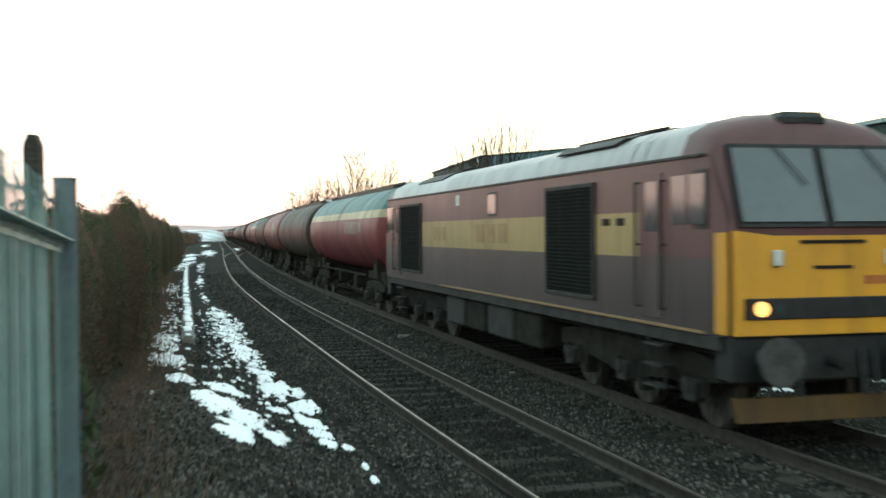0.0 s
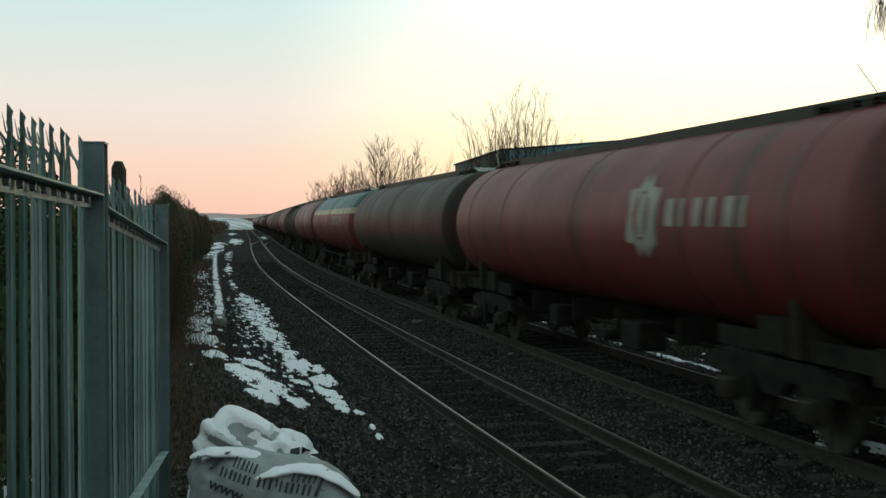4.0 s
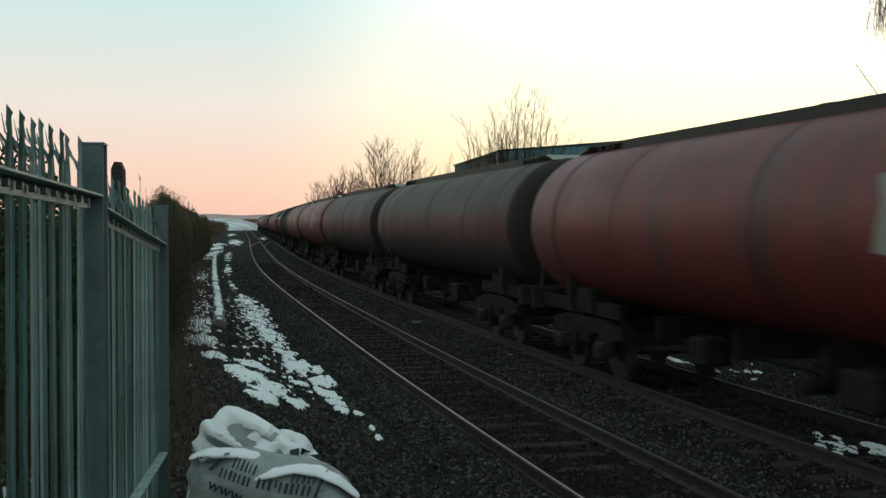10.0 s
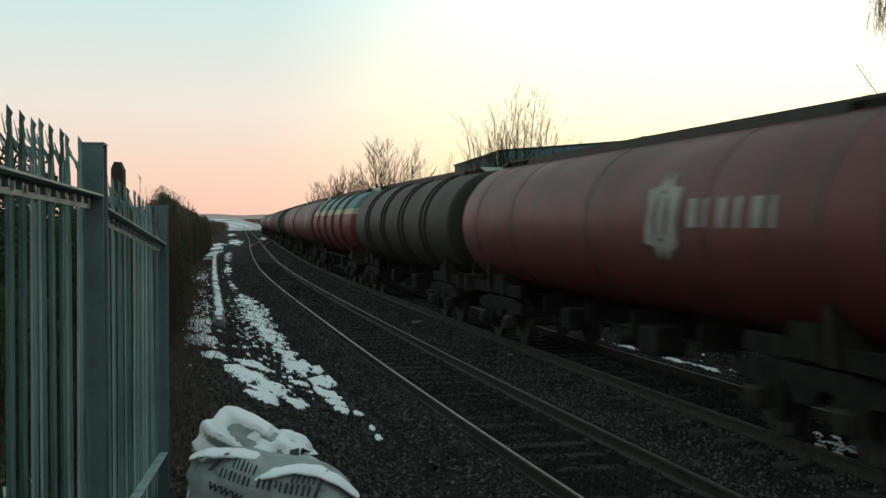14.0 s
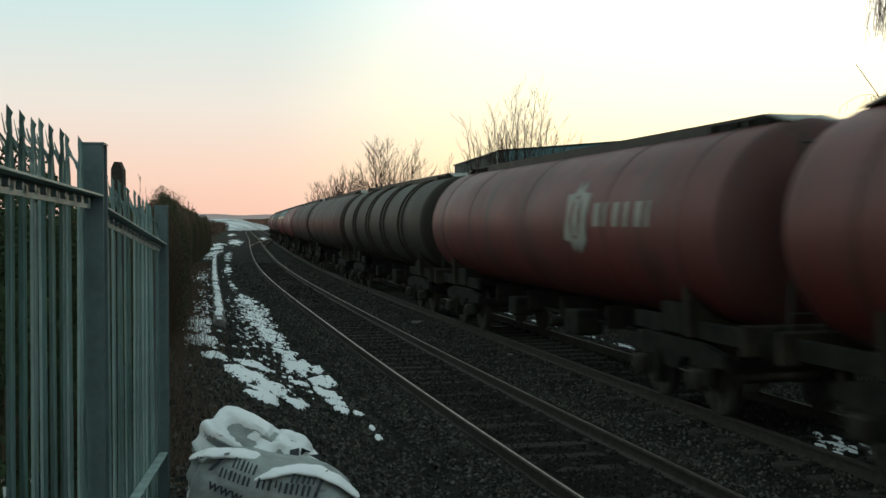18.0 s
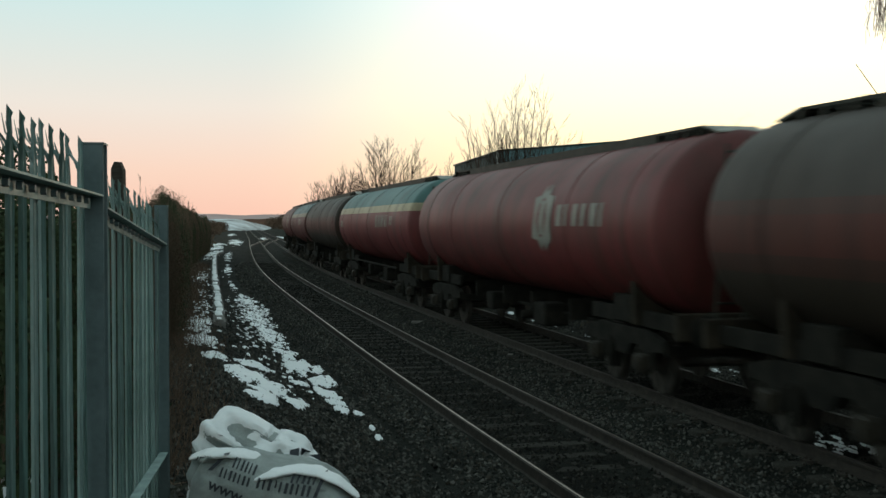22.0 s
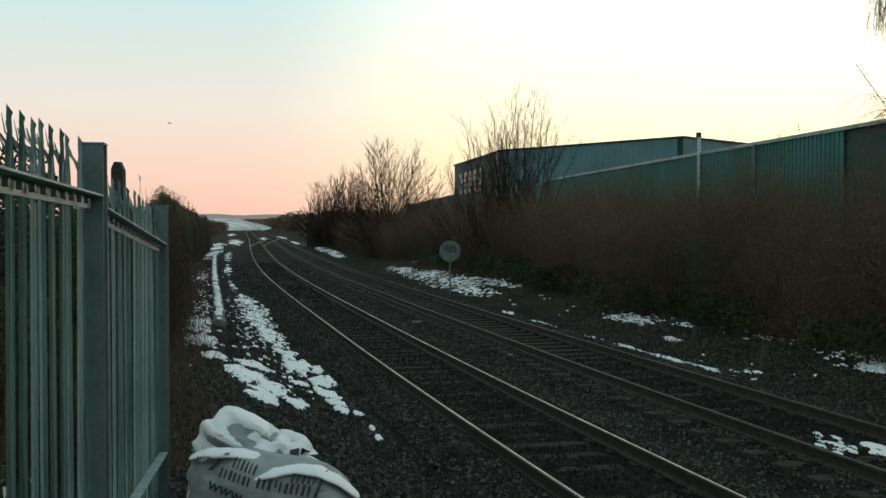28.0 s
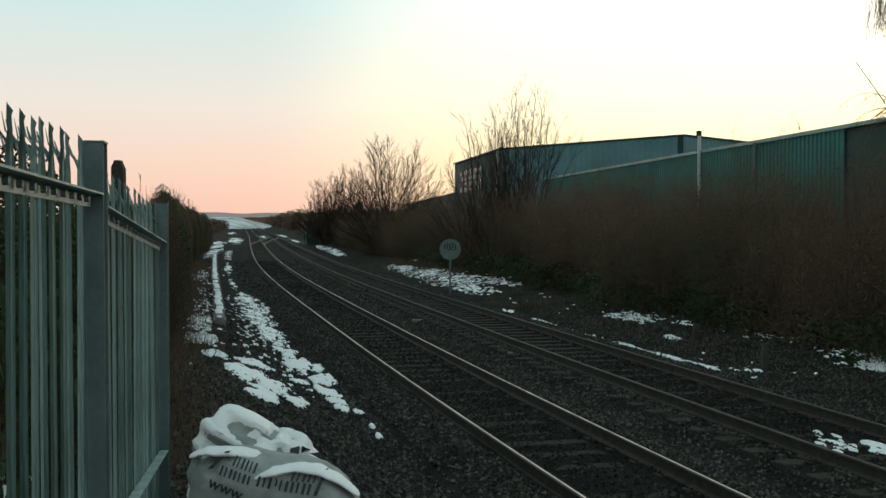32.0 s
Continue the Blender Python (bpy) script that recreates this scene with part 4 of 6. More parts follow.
for seed, x, y, height, fan in ((15, 2.40, 54.6, 7.9, 0.55), (25, 3.35, 55.4, 8.0, 0.36), (35, 4.00, 54.8, 8.6, 0.36)):
    build_tree("tall bare tree of one clump rising over the scrub", seed, x, y, 0.4, height, 2.9, 17, 0.058, fan, 0.6)
build_tree("low bare shoots at the foot of the tall trees", 19, 2.0, 56.0, 0.4, 5.2, 3.2, 36, 0.034, 1.0)
build_tree("wide rounded bare tree in the scrub", 16, -4.1, 88.0, 0.4, 8.3, 4.7, 130, 0.042, 1.25)
build_tree("rounded bare bushy tree at the end of the scrub", 7, -12.2, 117.0, 0.3, 6.6, 2.9, 95, 0.040, 1.25)
build_tree("bare bushy tree at the end of the scrub", 9, -10.4, 122.0, 0.3, 7.6, 4.0, 105, 0.040, 1.25)
build_tree("bare tree behind the warehouse", 8, 18.5, 60.0, 0.5, 7.9, 3.0, 9, 0.06, 0.5)


def build_birch():
    e = empty("birch", "birch with thin hanging twigs", "tree", "bare trees", Matrix.Translation((8.75, 19.5, 0.5)))
    rng = random.Random(12)
    trunk, fine = [], []
    p, r = Vector((0, 0, -0.4)), 0.13
    for k in range(9):
        q = p + Vector((rng.gauss(0, 0.05), rng.gauss(0, 0.05), 1.1))
        trunk.append((*p, r, *q, r * 0.88))
        p, r = q, r * 0.88
        if k > 4:
            for _ in range(5):
                a = rng.uniform(1.8, 4.6)
                c = q + Vector((math.cos(a), math.sin(a), rng.uniform(0.1, 0.5))) * rng.uniform(0.8, 1.7)
                trunk.append((*q, r * 0.35, *c, r * 0.15))
                for _ in range(14):
                    b = q.lerp(c, rng.uniform(0.35, 1.0))
                    for _ in range(6):
                        g = b + Vector((rng.gauss(0, 0.05), rng.gauss(0, 0.05), -rng.uniform(0.12, 0.25)))
                        fine.append((*b, 0.0042, *g, 0.003))
                        b = g
    p, q = Vector((-0.2, 0, 2.85)), Vector((-1.58, 0, 4.86))
    for k in range(6):
        a, b = p.lerp(q, k / 6), p.lerp(q, (k + 1) / 6)
        a.z, b.z = a.z + 0.04 * math.sin(k / 6 * 3.14), b.z + 0.04 * math.sin((k + 1) / 6 * 3.14)
        trunk.append((*a, 0.014 - 0.0014 * k, *b, 0.0126 - 0.0014 * k))
    for k in range(16):
        b = Vector((-0.55 - rng.uniform(0, 0.5), rng.gauss(0, 0.15), rng.uniform(3.75, 4.25)))
        w = Vector((-rng.uniform(0.5, 1.0), rng.gauss(0, 0.1), rng.uniform(0.0, 0.7)))
        for i in range(8):
            g = b + w * 0.115
            fine.append((*b, 0.0058 - 0.0004 * i, *g, 0.0054 - 0.0004 * i))
            if rng.random() < 0.75:
                fine.append((*g, 0.0040, *(g + Vector((rng.gauss(-0.03, 0.05), rng.gauss(0, 0.04), -rng.uniform(0.05, 0.16)))), 0.0030))
            b, w = g, w + Vector((0, 0, -0.20))
    for k in range(44):
        b = Vector((-1.28 + rng.uniform(0.0, 0.5), rng.gauss(0, 0.2), 6.3))
        for i in range(rng.randint(5, 9)):
            g = b + Vector((rng.gauss(0, 0.02), rng.gauss(0, 0.02), -rng.uniform(0.08, 0.14)))
            fine.append((*b, 0.0050, *g, 0.0040))
            b = g
    sticks("trunk", trunk, M_BARK, e, sides=6)
    sticks("hanging_twigs", fine, M_TWIG, e)


build_birch()


# ---------------------------------------------------------------- warehouses
M_PANE = mat("dark_pane", (0.05, 0.06, 0.07), (0.03, 0.035, 0.04), 0.15, scale=2, fine=10, bump=0.0)
M_EAVES = mat("eaves_metal", (0.230, 0.370, 0.355), (0.150, 0.260, 0.250), 0.42, scale=1, fine=20, bump=0.1)
M_REDPAINT = mat("red_paint", (0.30, 0.05, 0.04), (0.18, 0.04, 0.03), 0.6, scale=3, fine=20, bump=0.1)


def clad(parent, a, b, z0, z1, wall, pitch=0.30, depth=0.04, name="cladding"):
    """A wall of profiled sheets from plan point a to b, ribs facing its right-hand side as one walks from a to b."""
    a, b = Vector(a), Vector(b)
    w = (b - a).normalized()
    n = Vector((w.y, -w.x))
    count = int((b - a).length / pitch)
    sheet = 0
    per = 6
    while sheet * per < count:
        bm = bmesh.new()
        lo, hi = sheet * per, min((sheet + 1) * per, count)
        pts = []
        for i in range(lo, hi):
            for f, o in ((0.0, 0.0), (0.35, 0.0), (0.45, depth), (0.90, depth)):
                pts.append(a + w * (i + f) * pitch + n * o)
        pts.append(a + w * hi * pitch)
        vs = [(bm.verts.new((p.x, p.y, z0)), bm.verts.new((p.x, p.y, z1))) for p in pts]
        for (p0, p1), (q0, q1) in zip(vs, vs[1:]):
            bm.faces.new((p0, q0, q1, p1))
        part("cladding_sheet", bm, wall, parent)
        sheet += 1


def build_sheds():
    e = empty("warehouse", "long low warehouse in dark teal profiled sheet", "warehouse")
    a, b = Vector((15.7, 5.0)), Vector((6.4, 81.0))
    bm = bmesh.new()
    prism(bm, [(15.76, 5.0), (6.46, 81.0), (30.0, 84.0), (42.0, 8.0)], -0.3, 5.38, "z")
    # the stretch left without ribs has its shade painted in by the darker tone
    part("wall", bm, M_DARKSHADED, e)
    clad(e, b, b.lerp(a, 0.62), 0.2, 5.4, M_SHED)
    bm = bmesh.new()
    prism(bm, [(15.60, 5.0), (6.30, 81.05), (6.62, 81.1), (15.92, 5.05)], 5.4, 5.52, "z")
    part("eaves_trim", bm, M_EAVES, e, "dull teal metal eaves trim")
    bm = bmesh.new()
    vs = [bm.verts.new(p) for p in ((15.75, 5.0, 5.45), (6.45, 81.0, 5.45), (18.2, 82.5, 7.0), (29, 6.5, 7.0), (42, 8, 5.45), (30, 84, 5.45))]
    for f in ((0, 1, 2, 3), (3, 2, 5, 4)):
        bm.faces.new([vs[i] for i in f])
    # the roof pitch is too shallow to be seen over the eaves from below
    for v in (vs[2], vs[3]):
        v.co.z = 5.9
    part("roof", bm, M_DARKSHADED, e)
    for f, h, m, r in ((0.46, 6.10, M_TRIM, 0.075), (0.535, 5.42, M_POST, 0.06)):
        p = b.lerp(a, f)
        part("vent_pipe", rodded((p.x - 0.16, p.y, 1.0), (p.x - 0.16, p.y, h), r, 10), m, e, "pale upright pipe on the wall" if m is M_TRIM else "")
    e = empty("warehouse", "taller warehouse in pale blue-green sheet with a dark end wall", "warehouse")
    A, B, C, E = Vector((1.0, 101.0)), Vector((4.1, 80.0)), Vector((14.4, 67.2)), Vector((21.0, 74.5))
    bm = bmesh.new()
    prism(bm, [(B.x + 0.05, B.y + 0.05), (A.x + 0.05, A.y), (22.0, 105.0), (E.x, E.y), (C.x, C.y + 0.07)], -0.3, 7.66, "z")
    # the end wall's shade is put into its colour, a darker tone than the front
    part("wall", bm, M_DARKSHADED, e)
    clad(e, B, C, 0.5, 7.68, M_SHEDLIGHT, 0.5, 0.03)
    clad(e, C, E, 0.5, 7.68, M_SHEDLIGHT, 0.5, 0.03)
    bm = bmesh.new()
    prism(bm, [(B.x - 0.08, B.y - 0.08), (A.x - 0.08, A.y), (22.0, 105.1), (E.x + 0.1, E.y - 0.1), (C.x, C.y - 0.1)], 7.68, 7.80, "z")
    part("roof_edge", bm, M_DARKSHADED, e)
    w = (B - A).normalized()
    for i in range(5):
        p = A + w * (4.5 + 2.2 * i)
        win = part("window", boxed(-0.04, 0.06, -0.85, 0.85, 4.95, 6.95, 0.02), M_DARKSHADED, e)
        win.matrix_local = Matrix.Translation((p.x, p.y, 0)) @ pose(0, 0, 0, 0, 0, -math.degrees(math.atan2(w.x, w.y)))
        for c in range(2):
            for r in range(4):
                y0, z0 = -0.75 + 0.80 * c, 5.05 + 0.47 * r
                paint = M_REDPAINT if i == 0 and (r + c) % 3 else (M_TRIM if (i * 5 + c * 3 + r * 7) % 4 < 2 else M_PANE)
                part("pane", boxed(0.0, 0.085, y0, y0 + (0.70, 0.52, 0.66)[(i + r) % 3], z0, z0 + (0.40, 0.34)[(c + r) % 2]), paint, win)
    part("downpipe", rodded((B.x - 0.25, B.y - 0.3, 1.0), (B.x - 0.25, B.y - 0.3, 7.6), 0.09, 8), M_TRIM, e, "pale downpipe")
    shed = empty("warehouse", "low dark shed behind the scrub", "warehouse")
    bm = bmesh.new()
    prism(bm, [(1.05, 101.2), (-5.5, 170.0), (12.0, 172.0), (18.0, 105.3)], -0.3, 5.0, "z")
    part("wall", bm, M_DARKSHADED, shed)
    bm = bmesh.new()
    prism(bm, [(0.90, 101.2), (-5.7, 170.2), (12.2, 172.2), (18.1, 105.3)], 5.0, 5.14, "z")
    part("roof", bm, M_DARKSHADED, shed)
    part("roof_vent", rodded((15.6, 68.4, 7.7), (15.6, 68.4, 8.1), 0.16, 10), M_DARKSHADED, e)


build_sheds()


# ---------------------------------------------------------------- lineside things
M_SIGN = mat("sign_face", (0.130, 0.185, 0.175), (0.080, 0.115, 0.110), 0.6, scale=5, fine=30, bump=0.05)


def build_sign():
    g = place(37.2, 7.0, float(ground_z(37.2, 7.0)))
    e = empty("trackside_sign", "round pale trackside sign on a thin post", "sign", "", Matrix.Translation(g))
    part("post", rodded((0, 0, -0.1), (0, 0, 1.85), 0.035, 8), M_POST, e)
    disc = part("disc", rodded((0, -0.05, 1.82), (0, -0.07, 1.82), 0.44, 32), M_SIGN, e)
    bm = bmesh.new()
    for x, z, w, h in ((-0.22, 1.93, 0.05, 0.20), (-0.12, 1.97, 0.05, 0.26), (0.0, 1.95, 0.06, 0.22), (0.11, 1.98, 0.05, 0.24), (0.22, 1.93, 0.05, 0.20), (0.04, 1.80, 0.30, 0.035)):
        box(bm, x - w / 2, x + w / 2, -0.078, -0.071, z - h / 2, z + h / 2)
    part("marks", bm, M_SLEEPER, disc)


build_sign()
M_STAKE = mat("weathered_stake", (0.062, 0.066, 0.060), (0.035, 0.037, 0.034), 0.9, scale=5, fine=40, bump=0.3)
stump = empty("marker_post", "short grey concrete marker post", "post", "", Matrix.Translation(place(12.2, 7.7, -0.40)))
part("shaft", boxed(-0.06, 0.06, -0.06, 0.06, 0, 0.56, 0.012), M_STAKE, stump)
stump = empty("marker_post", "short grey concrete marker post", "post", "", Matrix.Translation(place(16.6, 8.3, -0.35)))
part("shaft", boxed(-0.06, 0.06, -0.06, 0.06, 0, 0.50, 0.012), M_STAKE, stump)


def build_hut():
    x, y, a = line(128.0, 6.75)
    e = empty("relay_hut", "dark green trackside relay hut with a flat roof", "hut", "", Matrix.Translation((x, y, -0.3)) @ pose(0, 0, 0, 0, 0, -math.degrees(a)))
    part("body", boxed(0, 2.3, 0, 3.0, 0, 2.75, 0.02), M_DARKSHADED, e)
    part("roof", boxed(-0.15, 2.45, -0.15, 3.15, 2.75, 2.9, 0.02), M_DARKSHADED, e)
    part("door", boxed(0.5, 1.4, -0.05, 0.0, 0.05, 2.1, 0.01), M_DARKSHADED, e)
    part("mast", rodded((-0.4, -0.2, 0), (-0.4, -0.2, 3.1), 0.035, 8), M_POST, e)


build_hut()
block = empty("stone_block", "pale broken concrete block between the tracks", "rubble", "", Matrix.Translation(place(22.4, 2.72, -0.20)) @ pose(0, 0, 0, 4, 3, 30))
part("block", boxed(-0.20, 0.20, -0.05, 0.05, 0, 0.08, 0.02), M_CONCRETE, block)
block = empty("stone_block", "small pale stone between the tracks", "rubble", "", Matrix.Translation(place(14.0, 2.95, -0.13)) @ pose(0, 0, 0, 4, 3, 10))
part("block", boxed(-0.06, 0.06, -0.03, 0.03, 0, 0.05, 0.012), M_CONCRETE, block)


litter = empty("litter", "scrap of red plastic litter on the bank", "litter", "", Matrix.Translation(place(14.0, 9.75, float(ground_z(14.0, 9.75)))) @ pose(0, 0, 0, 6, -8, 25))
bm = bmesh.new()
prism(bm, [(-0.16, 0.0), (0.15, 0.0), (0.17, 0.05), (0.04, 0.09), (-0.05, 0.06), (-0.15, 0.08)], -0.07, 0.06, "y")
part("crumpled_sheet", bm, M_REDPAINT, litter)


# ---------------------------------------------------------------- far country
M_FIELD = mat("snowy_field", (0.72, 0.77, 0.80), (0.10, 0.09, 0.075), 0.8, scale=0.10, fine=0.9, bump=0.0)
# pale mauve stands in for the evening haze over the distant hills
M_HAZEHILL = mat("far_hill", (0.50, 0.36, 0.34), (0.36, 0.26, 0.25), 0.95, scale=0.004, fine=0.05, bump=0.0)
M_FARWOOD = mat("far_wood", (0.15, 0.085, 0.060), (0.09, 0.055, 0.040), 1.0, scale=0.06, fine=0.8, bump=0.0, spec=0.0)


def ridge(name, label, xs, y, depth, height, material, kind="structure"):
    """A long low hill: its crest at height(x) over x, falling away to both sides."""
    verts, faces = [], []
    for x in xs:
        for f, g in ((-1.0, -0.02), (-0.6, 0.35), (-0.25, 0.8), (0.0, 1.0), (0.6, 0.6), (1.0, -0.02)):
            verts.append((x, y + f * depth, height(x) * g - 0.6))
    for i in range(len(xs) - 1):
        for k in range(5):
            a = i * 6 + k
            faces.append((a, a + 6, a + 7, a + 1))
    return tagged(mesh_ob(name, verts, faces, material, flat=False), label, "hill", kind=kind)


ridge("backdrop", "far hills on the horizon with evening haze painted into their colour", np.linspace(-1500, 900, 90), 3000, 500, lambda x: 25 + 5 * float(hills(x, 0, 160, 3.0)) + 3 * float(hills(x, 3, 50, 1.0)), M_HAZEHILL)
ridge("backdrop", "brown wooded rise beyond the line", np.linspace(-150, 40, 60), 640, 40, lambda x: 1.6 * math.exp(-((x + 104) / 16) ** 2) + 3.9 + 0.5 * float(hills(x, 0, 6, 3.0)), M_FARWOOD)
ridge("backdrop", "snow-covered field rising beside the line", np.linspace(-150, -62, 40), 420, 70, lambda x: 4.6 * float(smooth(-64, -78, x)) - 1.2 * float(smooth(-84, -100, x)), M_FIELD)
ridge("backdrop", "snow-covered field rising beside the line", np.linspace(-420, -100, 40), 800, 80, lambda x: 3.6 + 0.8 * float(hills(x, 0, 60, 4.0)), M_FIELD)


def far_scrub():
    rng = random.Random(40)
    k = build_shrub("far_bush", "small brown bush far down the line", 91, 3.0, 1.8, 14, 5, 500, 2.2, "far bushes along the line", M_DEADLEAF, 0.16, 0.9)
    x, y, _ = line(118, -5.5)
    k.matrix_world = Matrix.Translation((x, y, 0))
    for i in range(36):
        s = 90 + i * 7
        put(k, s, (-6.5 - rng.uniform(0, 5.0)) if i % 3 else (10.5 + rng.uniform(0, 6)), rng.uniform(0, 360), rng.uniform(0.8, 1.35))
    # a straggling wood on the rise to the right of the line
    for i in range(34):
        s = rng.uniform(250, 470)
        put(k, s, 12 + rng.uniform(0, 22) * s / 400, rng.uniform(0, 360), rng.uniform(1.2, 2.1))


far_scrub()


# ---------------------------------------------------------------- train: where it is
V0 = (-176.352, -212.103, -10.677, 0.681, 1.729)      # the engine's rear end along the line, by time
PITCH = 17.51


def train_s(t):
    u = (min(t, 27.0) - 13) / 13
    s = sum(c * u ** k for k, c in enumerate(V0))
    return s - max(t - 27.0, 0) * 17.3 - 1.2 * float(smooth(0.75, 0.0, t))


def vehicle_pose(t, behind, half):
    """The pose of a vehicle whose middle is that far behind the engine's rear end, carried on pivots half apart."""
    s = train_s(t) + behind
    p, q = place(s - half, FAR_MID, FAR_Z), place(s + half, FAR_MID, FAR_Z)
    w = p - q
    return Matrix.Translation((p + q) / 2) @ pose(0, 0, 0, 0, 0, math.degrees(math.atan2(w.y, w.x)))


MOVERS, WHEELS = [], []


# ---------------------------------------------------------------- train: materials
def banded(name, bands, grime=(0.024, 0.018, 0.015), dirt=0.55, rough=0.46, dust=(0.062, 0.034, 0.029), gloss=0.4, spill=0.0, soot=0.0):
    """Painted steel in level bands (lower edge z, colour) with streaks, road dirt and dust."""
    m = bpy.data.materials.new(name)
    m.use_nodes = True
    n, l = m.node_tree.nodes, m.node_tree.links
    p = n["Principled BSDF"]
    p.inputs["Specular IOR Level"].default_value = gloss
    co, sp = n.new("ShaderNodeTexCoord"), n.new("ShaderNodeSeparateXYZ")
    l.new(co.outputs["Object"], sp.inputs[0])
    mr = n.new("ShaderNodeMapRange")
    mr.inputs[1].default_value, mr.inputs[2].default_value = 0.0, 5.0
    l.new(sp.outputs[2], mr.inputs[0])
    ramp = n.new("ShaderNodeValToRGB")
    ramp.color_ramp.interpolation = "CONSTANT"
    e = ramp.color_ramp.elements
    while len(e) < len(bands):
        e.new(0.9)
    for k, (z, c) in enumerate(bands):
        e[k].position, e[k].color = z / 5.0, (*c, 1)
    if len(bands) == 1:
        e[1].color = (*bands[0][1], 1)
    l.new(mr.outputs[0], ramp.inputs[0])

    def noise_of(scale, detail, stretch):
        mp, t = n.new("ShaderNodeMapping"), n.new("ShaderNodeTexNoise")
        info = n.new("ShaderNodeObjectInfo")
        shift = n.new("ShaderNodeVectorMath")
        shift.operation = "MULTIPLY_ADD"
        shift.inputs[1].default_value = (37, 11, 5)
        comb = n.new("ShaderNodeCombineXYZ")
        for k in range(3):
            l.new(info.outputs["Random"], comb.inputs[k])
        l.new(comb.outputs[0], shift.inputs[0])
        l.new(co.outputs["Object"], shift.inputs[2])
        mp.inputs["Scale"].default_value = stretch
        l.new(shift.outputs[0], mp.inputs[0])
        l.new(mp.outputs[0], t.inputs["Vector"])
        t.inputs["Scale"].default_value, t.inputs["Detail"].default_value = scale, detail
        return t.outputs["Fac"]

    def mixed(a, b, fac, k):
        mm, x = n.new("ShaderNodeMath"), n.new("ShaderNodeMix")
        mm.operation, x.data_type = "MULTIPLY", "RGBA"
        mm.inputs[1].default_value = k
        l.new(fac, mm.inputs[0])
        l.new(mm.outputs[0], x.inputs[0])
        l.new(a, x.inputs[6])
        x.inputs[7].default_value = (*b, 1)
        return x.outputs[2]

    def steep(fac, lo, hi):
        r = n.new("ShaderNodeMapRange")
        r.inputs[1].default_value, r.inputs[2].default_value = lo, hi
        l.new(fac, r.inputs[0])
        return r.outputs[0]
    streak = noise_of(1.0, 5, (3.2, 3.2, 0.35))
    cloud = noise_of(0.55, 5, (1, 1, 1.4))
    c = mixed(ramp.outputs[0], dust, steep(cloud, 0.40, 0.75), dirt * 0.75)
    c = mixed(c, grime, steep(streak, 0.46, 0.72), dirt)
    c = mixed(c, grime, steep(noise_of(14.0, 3, (1, 1, 1)), 0.58, 0.8), dirt * 0.5)
    if spill:
        # dried spills that ran down from the manhole and from the valves by the ends
        for at, wide in ((0.15, 0.55), (-2.6, 0.28), (5.6, 0.40)):
            off, side = n.new("ShaderNodeMath"), n.new("ShaderNodeMath")
            off.operation, side.operation = "SUBTRACT", "ABSOLUTE"
            off.inputs[1].default_value = at
            l.new(sp.outputs[0], off.inputs[0])
            l.new(off.outputs[0], side.inputs[0])
            both_ways = n.new("ShaderNodeMath")
            both_ways.operation = "MULTIPLY"
            l.new(steep(side.outputs[0], wide, wide * 0.2), both_ways.inputs[0])
            l.new(steep(noise_of(0.9, 4, (4.0, 1.0, 0.3)), 0.36, 0.62), both_ways.inputs[1])
            c = mixed(c, grime, both_ways.outputs[0], spill)
    if soot:
        c = mixed(c, (0.017, 0.0145, 0.010), steep(noise_of(0.8, 4, (1, 1, 0.6)), 0.10, 0.55), soot)
    l.new(c, p.inputs["Base Color"])
    rr = n.new("ShaderNodeMapRange")
    rr.inputs[3].default_value, rr.inputs[4].default_value = rough - 0.08 + 0.2 * soot, rough + 0.22 + 0.2 * soot
    l.new(cloud, rr.inputs[0])
    l.new(rr.outputs[0], p.inputs["Roughness"])
    bp = n.new("ShaderNodeBump")
    bp.inputs["Strength"].default_value, bp.inputs["Distance"].default_value = 0.12, 0.02
    l.new(noise_of(2.2, 3, (1, 1, 1)), bp.inputs["Height"])
    l.new(bp.outputs[0], p.inputs["Normal"])
    return m


RED, CREAM, TEAL = (0.150, 0.018, 0.019), (0.40, 0.34, 0.21), (0.056, 0.155, 0.150)
def tank_paint(name, bands, end, **more):
    """The paint of a tank and that of its leading end, which is sooty by so much."""
    return [banded(name, bands, spill=0.7, **more), banded(name + "_end", bands, soot=end, **more)]


M_TANK_RED = tank_paint("tank_red", [(0.0, (0.140, 0.018, 0.018))], 0.38, dirt=0.5, grime=(0.026, 0.019, 0.011), dust=(0.060, 0.033, 0.027))
M_TANK_DULLRED = tank_paint("tank_dull_red", [(0.0, (0.112, 0.020, 0.017))], 0.50, dirt=0.55, grime=(0.026, 0.020, 0.012), dust=(0.055, 0.033, 0.024))
M_TANK_STRIPE = tank_paint("tank_striped", [(0.0, RED), (2.86, CREAM), (3.10, TEAL)], 0.22, dirt=0.32)
M_TANK_DUSTYSTRIPE = tank_paint("tank_dusty_striped", [(0.0, (0.13, 0.022, 0.020)), (2.86, (0.30, 0.26, 0.19)), (3.10, (0.085, 0.16, 0.16))], 0.75, dirt=0.6)
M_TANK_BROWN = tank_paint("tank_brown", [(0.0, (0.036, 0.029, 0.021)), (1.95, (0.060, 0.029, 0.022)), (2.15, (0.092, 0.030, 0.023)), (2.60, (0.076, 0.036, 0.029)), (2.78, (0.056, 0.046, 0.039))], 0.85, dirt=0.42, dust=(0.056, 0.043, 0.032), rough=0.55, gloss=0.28)
